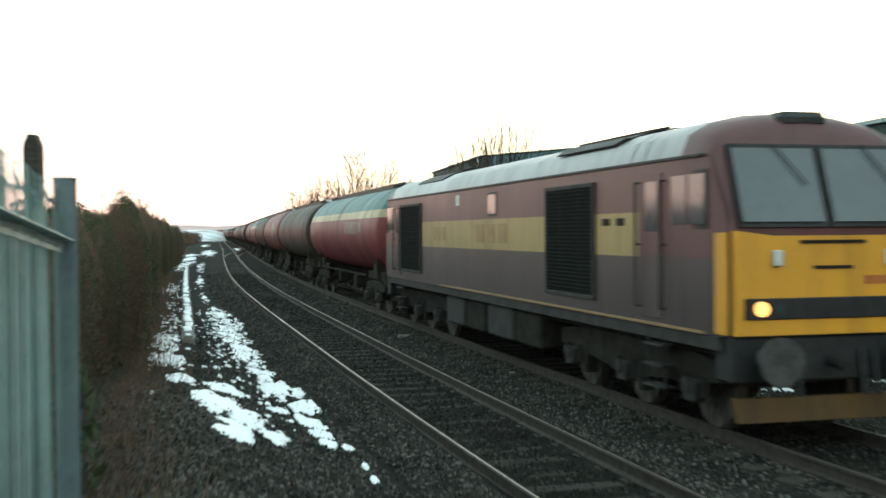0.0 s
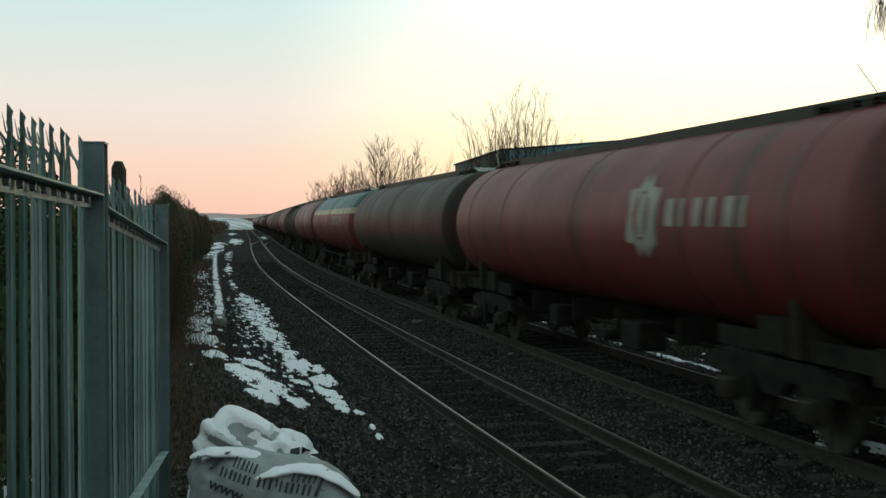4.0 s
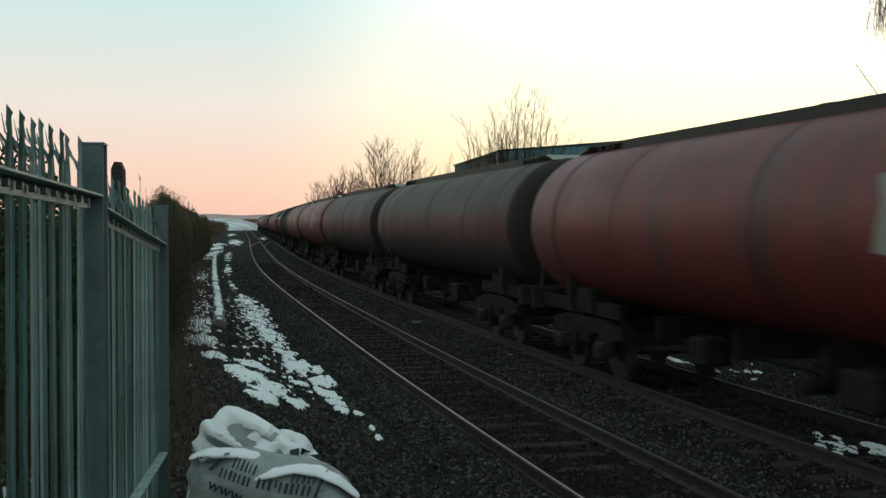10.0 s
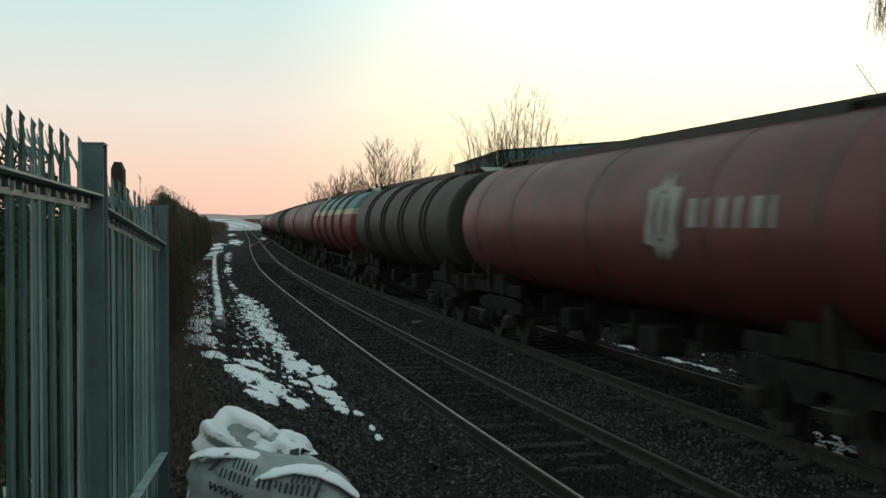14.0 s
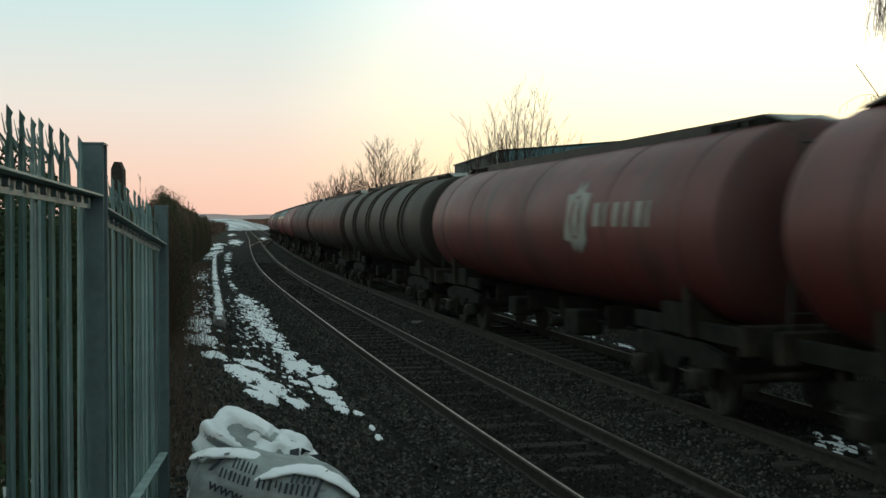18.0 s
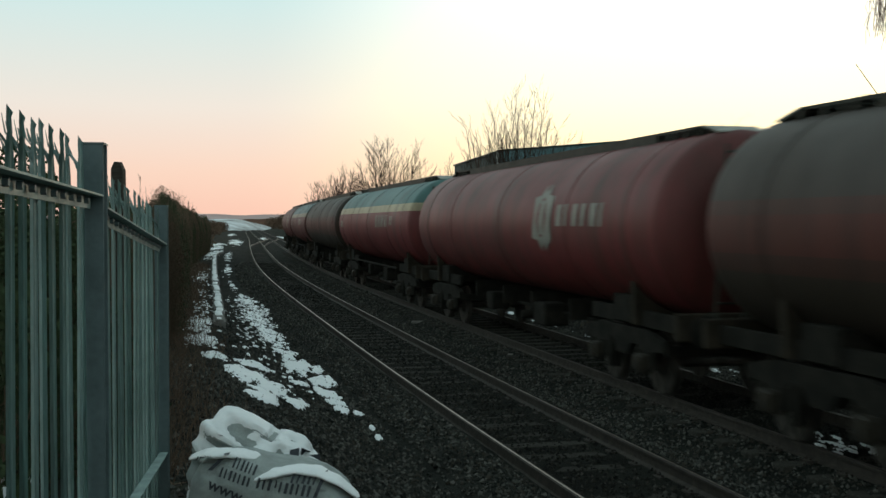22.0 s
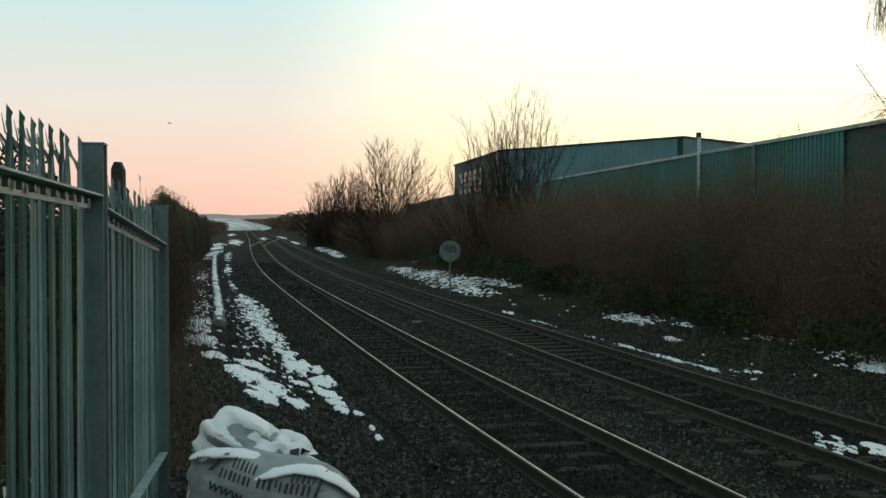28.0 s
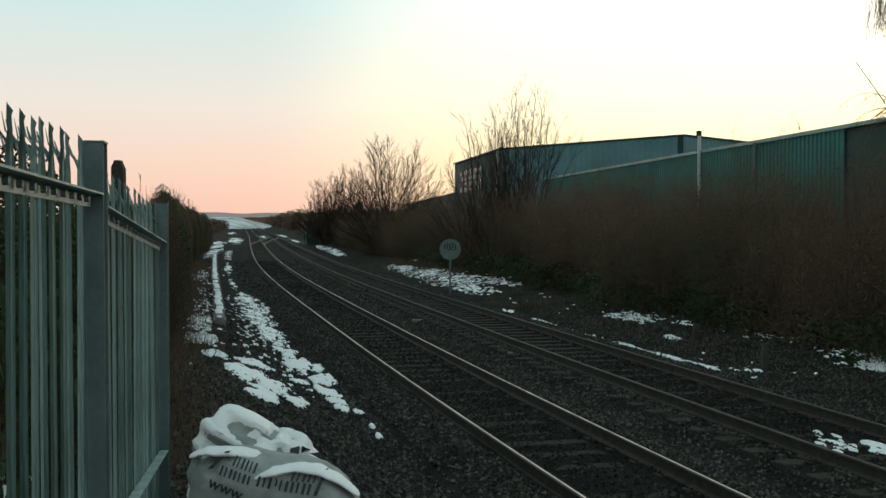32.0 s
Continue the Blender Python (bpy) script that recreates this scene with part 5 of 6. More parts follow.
M_TANK_GREY = tank_paint("tank_grey", [(0.0, (0.032, 0.028, 0.018))], 0.85, dirt=0.5, dust=(0.050, 0.043, 0.028), rough=0.55, gloss=0.28)
M_DUSTY = mat("dusty_brown_steel", (0.048, 0.040, 0.029), (0.020, 0.017, 0.013), 0.9, scale=3, fine=30, bump=0.2, spec=0.1)
M_LOGO = mat("faded_white_paint", (0.30, 0.30, 0.26), (0.17, 0.17, 0.145), 0.6, scale=3, fine=25, bump=0.05)
M_GREASE = mat("underframe_grime", (0.027, 0.025, 0.020), (0.011, 0.0105, 0.009), 0.9, metal=0.0, scale=4, fine=30, bump=0.3, spec=0.1)
M_WHEEL = mat("wheel_steel", (0.150, 0.138, 0.120), (0.050, 0.045, 0.039), 0.5, metal=0.7, scale=6, fine=40, bump=0.1)
M_ENDPLATE = mat("pale_end_plate", (0.30, 0.32, 0.28), (0.18, 0.19, 0.17), 0.7, scale=4, fine=30, bump=0.1)
M_GRATE = mat("walkway_steel", (0.042, 0.048, 0.036), (0.020, 0.023, 0.018), 0.6, metal=0.5, scale=5, fine=40, bump=0.2)
M_YELLOWBOX = mat("axlebox_yellow", (0.028, 0.022, 0.012), (0.012, 0.010, 0.007), 0.8, scale=6, fine=30, bump=0.2)

TANK_R, TANK_Z, TANK_L = 1.36, 2.48, 8.32


def tank_y(z, proud=0.012):
    return -(math.sqrt(max((TANK_R + proud) ** 2 - (z - TANK_Z) ** 2, 0.0)))


def ring(bm, x, w, proud, n=48):
    """A band round the tank."""
    a = []
    for xx, r in ((x - w / 2, TANK_R - 0.01), (x - w / 2, TANK_R + proud), (x + w / 2, TANK_R + proud), (x + w / 2, TANK_R - 0.01)):
        a.append([bm.verts.new((xx, r * math.cos(2 * math.pi * k / n), TANK_Z + r * math.sin(2 * math.pi * k / n))) for k in range(n)])
    for p, q in zip(a, a[1:]):
        for k in range(n):
            bm.faces.new((p[k], q[k], q[(k + 1) % n], p[(k + 1) % n]))


def tank_mesh():
    bm = bmesh.new()
    prof = [(-TANK_L, 0.03), (-TANK_L + 0.02, 0.50), (-TANK_L + 0.06, 0.86), (-TANK_L + 0.13, 1.11), (-TANK_L + 0.23, 1.26), (-TANK_L + 0.34, 1.335), (-TANK_L + 0.46, TANK_R)]
    prof += [(x, TANK_R) for x in (-5.0, -2.5, 0.0, 2.5, 5.0)] + [(-x, r) for x, r in prof[::-1]]
    n, rows = 48, []
    for x, r in prof:
        rows.append([bm.verts.new((x, r * math.cos(2 * math.pi * k / n), TANK_Z + r * math.sin(2 * math.pi * k / n))) for k in range(n)])
    for a, b in zip(rows, rows[1:]):
        for k in range(n):
            f = bm.faces.new((a[k], b[k], b[(k + 1) % n], a[(k + 1) % n]))
            f.material_index = 1 if a[0].co.x > TANK_L - 0.50 else 0
    bm.faces.new(rows[0][::-1])
    bm.faces.new(rows[-1]).material_index = 1
    bmesh.ops.recalc_face_normals(bm, faces=bm.faces[:])
    return bm


def decal(name, columns, parent, material=None, cells=6):
    """Paint on the tank's side: upright strips (x0, x1, low0, high0, low1, high1) bent to its curve."""
    bm = bmesh.new()
    for x0, x1, l0, h0, l1, h1 in columns:
        a = [bm.verts.new((x0, tank_y(l0 + (h0 - l0) * k / cells), l0 + (h0 - l0) * k / cells)) for k in range(cells + 1)]
        b = [bm.verts.new((x1, tank_y(l1 + (h1 - l1) * k / cells), l1 + (h1 - l1) * k / cells)) for k in range(cells + 1)]
        for k in range(cells):
            bm.faces.new((a[k], b[k], b[k + 1], a[k + 1]))
    bmesh.ops.remove_doubles(bm, verts=bm.verts[:], dist=0.002)
    return part(name, bm, material or M_LOGO, parent, {"emblem": "faded white painted emblem", "letter_block": "faded white painted shape"}.get(name, ""))


def decal_shape(name, outline, x, z, w, h, parent, material, proud):
    """Paint of a closed outline on the tank's side, bent to its curve."""
    bm = bmesh.new()
    bm.faces.new([bm.verts.new((x + u * w, 0, z + v * h)) for u, v in outline])
    bmesh.ops.triangulate(bm, faces=bm.faces[:])
    for k in range(-8, 9):
        bmesh.ops.bisect_plane(bm, geom=bm.verts[:] + bm.edges[:] + bm.faces[:], plane_co=(0, 0, z + k * h / 8), plane_no=(0, 0, 1))
    for v in bm.verts:
        v.co.y = tank_y(v.co.z, proud)
    bm.normal_update()
    bmesh.ops.reverse_faces(bm, faces=[f for f in bm.faces if f.normal.y > 0])
    return part(name, bm, material, parent, "faded white painted emblem" if name == "emblem" else "")


EMBLEM = ((-1.0, 0.62), (-0.42, 0.66), (-0.24, 1.0), (-0.02, 0.74), (0.26, 1.0), (0.42, 0.66), (1.0, 0.62), (0.74, 0.15), (0.74, -0.15), (1.0, -0.62), (0.42, -0.68),
          (0.26, -1.0), (0.02, -0.76), (-0.24, -1.0), (-0.42, -0.68), (-1.0, -0.62), (-0.74, -0.15), (-0.74, 0.15))
EMBLEM_EYE = ((0.0, 0.60), (0.36, 0.42), (0.50, 0.0), (0.36, -0.42), (0.0, -0.60), (-0.36, -0.42), (-0.50, 0.0), (-0.36, 0.42))
EMBLEM_BAR = ((-0.30, 0.50), (0.30, 0.50), (0.16, 0.34), (0.13, -0.34), (0.30, -0.50), (-0.30, -0.50), (-0.13, -0.34), (-0.16, 0.34))


def emblem(paint, parent):
    x, z, w, h = 2.93, 2.62, 0.55, 0.61
    return [decal_shape("emblem", EMBLEM, x, z, w, h, parent, M_LOGO, 0.010), decal_shape("emblem_field", EMBLEM_EYE, x, z, w, h, parent, paint, 0.014),
            decal_shape("emblem_bar", EMBLEM_BAR, x, z, w, h, parent, M_LOGO, 0.018)]


def letter_blocks(x0, x1, z0, z1, count, parent):
    """A row of plain painted bars in place of a word, one part each."""
    step, out = (x1 - x0) / count, []
    for k in range(count):
        a, b = x0 + k * step, x0 + (k + (0.62, 0.30, 0.52, 0.40)[k % 4]) * step
        out.append(decal("letter_block", [(a, b, z0, z1, z0, z1)], parent))
    return out


BOGIE = {}


def bogie(parent, x, base, wheels, radius, box_paint):
    """A bogie under a vehicle: frame, springs, axle boxes and turning wheelsets."""
    key = (base, len(wheels), radius)
    if key not in BOGIE:
        bm = bmesh.new()
        half = max(wheels) + 0.62
        for q in (-1, 1):
            y = q * 0.99
            w = max(wheels)
            if len(wheels) == 2:
                prism(bm, [(-half, 0.68), (-half, 0.84), (-half * 0.55, 0.95), (half * 0.55, 0.95), (half, 0.84), (half, 0.68), (w + 0.34, 0.66), (w + 0.22, 0.50), (w - 0.22, 0.50), (w - 0.34, 0.72), (0.34, 0.70), (0.22, 0.52),
                           (-0.22, 0.52), (-0.34, 0.70), (0.34 - w, 0.72), (0.22 - w, 0.50), (-0.22 - w, 0.50), (-0.34 - w, 0.66)], y - 0.05, y + 0.05, "y")
            else:
                prism(bm, [(-half, 0.62), (-half, 0.86), (-half * 0.55, 0.98), (half * 0.55, 0.98), (half, 0.86), (half, 0.62), (half * 0.62, 0.56), (0.3, 0.42), (-0.3, 0.42), (-half * 0.62, 0.56)], y - 0.06, y + 0.06, "y")
            for w in wheels:
                for o in (-0.24, 0.24):
                    rod(bm, (w + o, y + q * 0.04, 0.40), (w + o, y + q * 0.04, 0.66), 0.075, 8)
            for w in wheels[:-1]:
                box(bm, w + 0.40, w + 0.52, y - 0.08, y + 0.10, 0.25, 0.75, 0.01)
        box(bm, -0.25, 0.25, -1.0, 1.0, 0.55, 0.95)
        for q in (-1, 1):
            box(bm, q * half - 0.05, q * half + 0.05, -1.0, 1.0, 0.62, 0.78)
        frame_ob = part("bogie", bm, M_GREASE, parent)
        bm = bmesh.new()
        box(bm, -0.15, 0.15, -1.18, -0.98, 0.33, 0.60, 0.03)
        rod(bm, (0, -1.17, radius), (0, -1.21, radius), 0.10, 12)
        axle = part("axle_box", bm, box_paint, frame_ob)
        bm = bmesh.new()
        rod(bm, (0, -1.0, 0), (0, 1.0, 0), 0.075, 10)
        for q in (-1, 1):
            rod(bm, (0, q * 0.72, 0), (0, q * 0.79, 0), radius, 28)
            rod(bm, (0, q * 0.685, 0), (0, q * 0.72, 0), radius + 0.03, 28)
            rod(bm, (0, q * 0.79, 0), (0, q * 0.84, 0), 0.17, 12)
            for k in range(4):
                t = k * math.pi / 2
                rod(bm, (0.28 * math.cos(t), q * 0.788, 0.28 * math.sin(t)), (0.28 * math.cos(t), q * 0.797, 0.28 * math.sin(t)), 0.05, 8)
        wheel = part("wheelset", bm, M_WHEEL, frame_ob)
        BOGIE[key] = (frame_ob, axle, wheel)
        mine = frame_ob
    else:
        frame_ob, axle, wheel = BOGIE[key]
        mine = share("bogie", frame_ob, parent, Matrix())
    mine.matrix_local = pose(x, 0, 0)
    for i, w in enumerate(wheels):
        if mine is frame_ob and i == 0:
            a, wh = axle, wheel
        else:
            a, wh = share("axle_box", axle, mine, Matrix()), share("wheelset", wheel, mine, Matrix())
        share("axle_box", axle, mine, pose(w, 0, 0, 0, 0, 180))
        a.matrix_local, wh.matrix_local = pose(w, 0, 0), pose(w, 0, radius)
        WHEELS.append((wh, w, radius, parent))
    return mine


KINDS = {
    "red": ("bright red bogie tank wagon with a white star emblem", M_TANK_RED),
    "dull": ("dirty red bogie tank wagon with a faded white emblem", M_TANK_DULLRED),
    "stripe": ("red, cream and teal bogie tank wagon with white lettering blocks", M_TANK_STRIPE),
    "dusty": ("grimy red, cream and teal bogie tank wagon", M_TANK_DUSTYSTRIPE),
    "ribstripe": ("ribbed red, cream and teal bogie tank wagon", M_TANK_STRIPE),
    "brown": ("sooty brown bogie tank wagon with a faint red band", M_TANK_BROWN),
    "ribbed": ("sooty grey ribbed bogie tank wagon", M_TANK_GREY),
}
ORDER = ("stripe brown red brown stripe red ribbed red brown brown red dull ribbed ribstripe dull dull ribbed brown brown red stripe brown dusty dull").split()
SHARED = {}


def piece(key, name, make, material, parent, label="", soft=False):
    """A part built once and shared by all alike wagons."""
    if key not in SHARED:
        SHARED[key] = part(name, make(), material, parent, label, soft)
        return SHARED[key]
    ob = share(name, SHARED[key], parent, Matrix())
    if label:
        tagged(ob, label)
    return ob


def walkway_bm():
    """A plank way along the top: closed at the sides in the middle, on short posts near the ends."""
    bm = bmesh.new()
    top = TANK_Z + TANK_R
    for y in (-0.42, 0.39):
        box(bm, -5.9, 5.9, y, y + 0.03, top - 0.07, top + 0.08)
        for q in (-1, 1):
            lo, hi = sorted((q * 5.9, q * 7.45))
            box(bm, lo, hi, y, y + 0.03, top + 0.04, top + 0.08)
            for x in (6.3, 6.55, 6.9, 7.4):
                box(bm, q * x - 0.035, q * x + 0.035, y, y + 0.03, top - 0.07, top + 0.04)
    for k in range(37):
        x = -7.2 + 0.4 * k
        box(bm, x - 0.15, x + 0.15, -0.39, 0.39, top + 0.055, top + 0.08)
    return bm


def walkway_end_bm():
    """The pale plate that slopes down from the end of the plank way."""
    bm = bmesh.new()
    top = TANK_Z + TANK_R
    prism(bm, [(7.46, top + 0.055), (7.46, top + 0.08), (7.95, top - 0.03), (7.95, top - 0.055)], -0.40, 0.40, "y")
    return bm


def rail_bm():
    bm = bmesh.new()
    top = TANK_Z + TANK_R
    for y in (-0.45, 0.45):
        rod(bm, (7.3, y, top - 0.05), (7.3, y, top + 0.06), 0.02, 6)
    return rod(bm, (7.3, -0.45, top + 0.05), (7.3, 0.45, top + 0.05), 0.02, 6)


def ladder_bm():
    bm = bmesh.new()
    for q in (-0.2, 0.2):
        rod(bm, (-8.50, q - 0.75, 1.1), (-8.42, q - 0.62, 3.55), 0.022, 6)
    for k in range(9):
        f = k / 8
        rod(bm, (-8.50 + 0.08 * f, -0.95 + 0.13 * f, 1.2 + 2.25 * f), (-8.50 + 0.08 * f, -0.55 + 0.13 * f, 1.2 + 2.25 * f), 0.016, 6)
    return bm


def sole_bm():
    return boxed(-1.85, 1.85, -0.05, 0.05, 0.98, 1.22, 0.008)


def headstock_bm():
    return boxed(-0.06, 0.06, -1.2, 1.2, 0.92, 1.30, 0.015)


def bolster_bm():
    return boxed(-0.35, 0.35, -1.05, 1.05, 1.0, 1.42, 0.02)


def cradle_bm():
    bm = bmesh.new()
    r = TANK_R + 0.03
    arc = [(r * math.cos(t), TANK_Z + r * math.sin(t)) for t in [math.pi * (1.20 + 0.60 * k / 12) for k in range(13)]]
    prism(bm, arc + [(1.10, 1.0), (-1.10, 1.0)], -0.07, 0.07, "x")
    return bm


# pieces of the gear under the tank: name, kind of shape, numbers
GEAR = (("air_reservoir", rodded, ((-0.35, -0.1, 0.72), (0.35, -0.1, 0.72), 0.20, 12)), ("outlet_valve", rodded, ((0, 0.25, 1.15), (0, 0.25, 0.55), 0.14, 10)),
        ("cross_pipe", rodded, ((0.6, -1.0, 0.68), (0.6, 1.0, 0.68), 0.085, 10)), ("brake_rod", rodded, ((-3.6, -0.55, 0.80), (3.6, -0.55, 0.80), 0.035, 6)),
        ("brake_rod", rodded, ((-3.6, 0.55, 0.80), (3.6, 0.55, 0.80), 0.035, 6)), ("equipment_box", boxed, (1.2, 1.9, -0.95, -0.45, 0.55, 0.98, 0.03)),
        ("equipment_box", boxed, (-2.3, -1.8, -0.95, -0.55, 0.60, 0.98, 0.03)), ("hanger", boxed, (-3.43, -3.37, -0.9, 0.9, 0.78, 1.16)),
        ("hanger", boxed, (-1.13, -1.07, -0.9, 0.9, 0.78, 1.16)), ("hanger", boxed, (0.87, 0.93, -0.9, 0.9, 0.78, 1.16)), ("hanger", boxed, (3.17, 3.23, -0.9, 0.9, 0.78, 1.16)))


def buffer_bm():
    bm = rodded((0, 0, 0), (0.22, 0, 0), 0.11, 10)
    return rod(bm, (0.22, 0, 0), (0.26, 0, 0), 0.24, 16)


def build_wagon(k, kind):
    label, paint = KINDS[kind]
    e = empty("tank_wagon", label, "tank wagon", "tank wagons of the train")
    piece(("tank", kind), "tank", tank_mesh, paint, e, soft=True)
    seams = (-4.15, 0.0, 4.15) if "rib" not in kind else ()
    ribs = (-5.2, -4.6, -1.9, -1.3, 1.3, 1.9, 4.6, 5.2) if "rib" in kind else ()
    for x in seams:
        def make():
            bm = bmesh.new()
            ring(bm, 0, 0.07, 0.008)
            return bm
        piece(("seam", paint[0].name), "weld_seam", make, paint[0], e).matrix_local = pose(x, 0, 0)
    for x in ribs:
        def make():
            bm = bmesh.new()
            ring(bm, 0, 0.11, 0.055)
            return bm
        piece(("rib", paint[0].name), "rib", make, paint[0], e).matrix_local = pose(x, 0, 0)
    if kind in ("red", "dull"):
        if kind not in SHARED:
            SHARED[kind] = emblem(paint[0], e) + letter_blocks(3.76, 6.23, 2.47, 2.84, 6, e)
        else:
            for o in SHARED[kind]:
                twin = share(o.name.split(".")[0], o, e, Matrix())
                if "label" in o:
                    tagged(twin, o["label"])
    if kind in ("stripe", "dusty"):
        if kind not in SHARED:
            SHARED[kind] = letter_blocks(1.98, 4.48, 2.38, 2.78, 8, e) + letter_blocks(4.78, 5.48, 2.45, 2.74, 2, e) + letter_blocks(-7.2, -6.4, 2.35, 2.6, 3, e)
        else:
            for o in SHARED[kind]:
                tagged(share("letter_block", o, e, Matrix()), o["label"])
    if "rib" not in kind:
        for x in (-6.75, 6.75):
            def make():
                bm = bmesh.new()
                ring(bm, 0, 0.16, 0.008)
                return bm
            piece(("strap", paint[0].name), "strap", make, paint[0], e).matrix_local = pose(x, 0, 0)
    piece("walkway", "walkway", walkway_bm, M_GRATE, e)
    for turn in (0, 180):
        piece("rail", "top_rail", rail_bm, M_GRATE, e).matrix_local = pose(0, 0, 0, 0, 0, turn)
        piece("walkway_end", "walkway_end", walkway_end_bm, M_ENDPLATE, e, "pale sloping end plate").matrix_local = pose(0, 0, 0, 0, 0, turn)
    piece("ladder", "ladder", ladder_bm, M_GRATE, e)
    for q in (-1, 1):
        for y in (-0.95, 0.95):
            piece("sole", "sole_bar", sole_bm, M_GREASE, e).matrix_local = pose(q * 6.45, y, 0)
            piece("buffer", "buffer", buffer_bm, M_GREASE, e).matrix_local = pose(q * 8.34, y * 0.916, 1.06, 0, 0, 0 if q > 0 else 180)
        piece("headstock", "headstock", headstock_bm, M_DUSTY, e).matrix_local = pose(q * 8.3, 0, 0)
        piece("bolster", "bolster", bolster_bm, M_GREASE, e).matrix_local = pose(q * 6.0, 0, 0)
        piece("hook", "coupling_hook", lambda: rodded((0, 0, 0.98), (0.44, 0, 0.90), 0.05, 6), M_GREASE, e).matrix_local = pose(q * 8.3, 0, 0, 0, 0, 0 if q > 0 else 180)
        for x in (6.6,):
            piece("cradle", "saddle", cradle_bm, M_DUSTY, e).matrix_local = pose(q * x, 0, 0)
    for g, (name, shape, numbers) in enumerate(GEAR):
        piece(("gear", g), name, lambda: shape(*numbers), M_GREASE, e)
    def lid():
        bm = rodded((0, 0, TANK_Z + TANK_R - 0.05), (0, 0, TANK_Z + TANK_R + 0.07), 0.33, 20)
        return rod(bm, (0, 0, TANK_Z + TANK_R + 0.07), (0, 0, TANK_Z + TANK_R + 0.10), 0.37, 20)
    piece(("lid", paint[0].name), "manhole_lid", lid, paint[0], e)
    if "stripe" in kind or kind == "dusty":
        for y in (-1.155, 1.155):
            piece(("sill", kind), "side_sill", lambda: boxed(-5.0, 5.0, -0.025, 0.025, 1.06, 1.12, 0.01), M_GREASE, e).matrix_local = pose(0, y, 0)
    for x in (-6.0, 6.0):
        bogie(e, x, 1.83, (-0.92, 0.92), 0.46, M_YELLOWBOX)
    MOVERS.append((e, PITCH * k - 8.32, 6.0))


# ---------------------------------------------------------------- engine
M_MAROON = banded("engine_maroon", [(0.0, (0.046, 0.032, 0.033)), (2.09, (0.085, 0.028, 0.029))], dirt=0.35, dust=(0.085, 0.062, 0.058), rough=0.38)
M_GOLD = banded("engine_gold", [(0.0, (0.270, 0.195, 0.070))], dirt=0.36, dust=(0.20, 0.155, 0.085), rough=0.42)
M_ROOF = banded("engine_roof", [(0.0, (0.24, 0.25, 0.25))], dirt=0.35, dust=(0.40, 0.40, 0.38), rough=0.30)
M_YELLOW = banded("warning_yellow", [(0.0, (0.60, 0.29, 0.02))], dirt=0.30, rough=0.42)
M_PLOUGH = banded("dirty_yellow", [(0.0, (0.10, 0.055, 0.015))], dirt=0.75, rough=0.6)
M_BLACK = mat("black_steel", (0.020, 0.021, 0.021), (0.010, 0.011, 0.011), 0.6, metal=0.2, scale=5, fine=30, bump=0.2)
M_BUFFER = mat("worn_buffer_steel", (0.070, 0.072, 0.070), (0.030, 0.031, 0.030), 0.6, metal=0.3, scale=5, fine=30, bump=0.2)
M_LOUVRE = mat("louvre_grey", (0.022, 0.025, 0.023), (0.010, 0.012, 0.011), 0.9, spec=0.05, metal=0.0, scale=5, fine=30, bump=0.15)
M_GLASS = mat("cab_glass", (0.045, 0.062, 0.070), (0.030, 0.042, 0.048), 0.06, scale=1.5, fine=8, bump=0.0, spec=0.9)
M_TANKBOX = mat("fuel_tank_grey", (0.024, 0.0235, 0.0215), (0.011, 0.0105, 0.010), 0.75, scale=3, fine=25, bump=0.2)
M_FADED = mat("faded_maroon", (0.24, 0.155, 0.065), (0.21, 0.13, 0.055), 0.6, scale=5, fine=20, bump=0.05)
M_LAMP = glow("headlamp_glow", (1.0, 0.42, 0.10), 1.1)
HALF = 9.65


def engine_section(x):
    """The body's outline at x: (y, z) from the lower edge up and over."""
    a = abs(x)
    top = float(np.interp(a, (8.6, 9.0, 9.2, 9.3, HALF), (3.86, 3.80, 3.68, 3.50, 2.46)))
    gut = min(3.30, top - 0.09) if a < 9.35 else top - 0.03
    w = float(np.interp(a, (8.6, 9.3, HALF), (1.33, 1.31, 1.25)))
    side = [(-w, 1.22), (-w, 2.09), (-w, 2.67), (-w, gut)]
    arch = []
    for k in range(1, 8):
        t = math.pi * k / 8
        arch.append((-(w - 0.02) * math.cos(t), gut + (top - gut) * math.sin(t) ** 0.72))
    return side + arch + [(-y, z) for y, z in side[::-1]]


def engine_body():
    xs = [-HALF, -9.3, -9.2, -9.0, -8.6, -8.0, -7.4, 0.0, 7.4, 8.0, 8.6, 9.0, 9.2, 9.3, HALF]
    bm = bmesh.new()
    rows = [[bm.verts.new((x, y, z)) for y, z in engine_section(x)] for x in xs]
    n = len(rows[0])
    for i in range(len(rows) - 1):
        for k in range(n - 1):
            f = bm.faces.new((rows[i][k], rows[i + 1][k], rows[i + 1][k + 1], rows[i][k + 1]))
            roof = 3 <= k <= n - 5
            band = k in (1, n - 3) and -8.0 <= xs[i] and xs[i + 1] <= 7.4
            f.material_index = 2 if roof and max(abs(xs[i]), abs(xs[i + 1])) < 8.65 else (1 if band else 0)
            f.smooth = roof
    for r in (rows[0], rows[-1]):
        f = bm.faces.new(r)
        f.material_index = 0
    bmesh.ops.recalc_face_normals(bm, faces=bm.faces[:])
    return bm


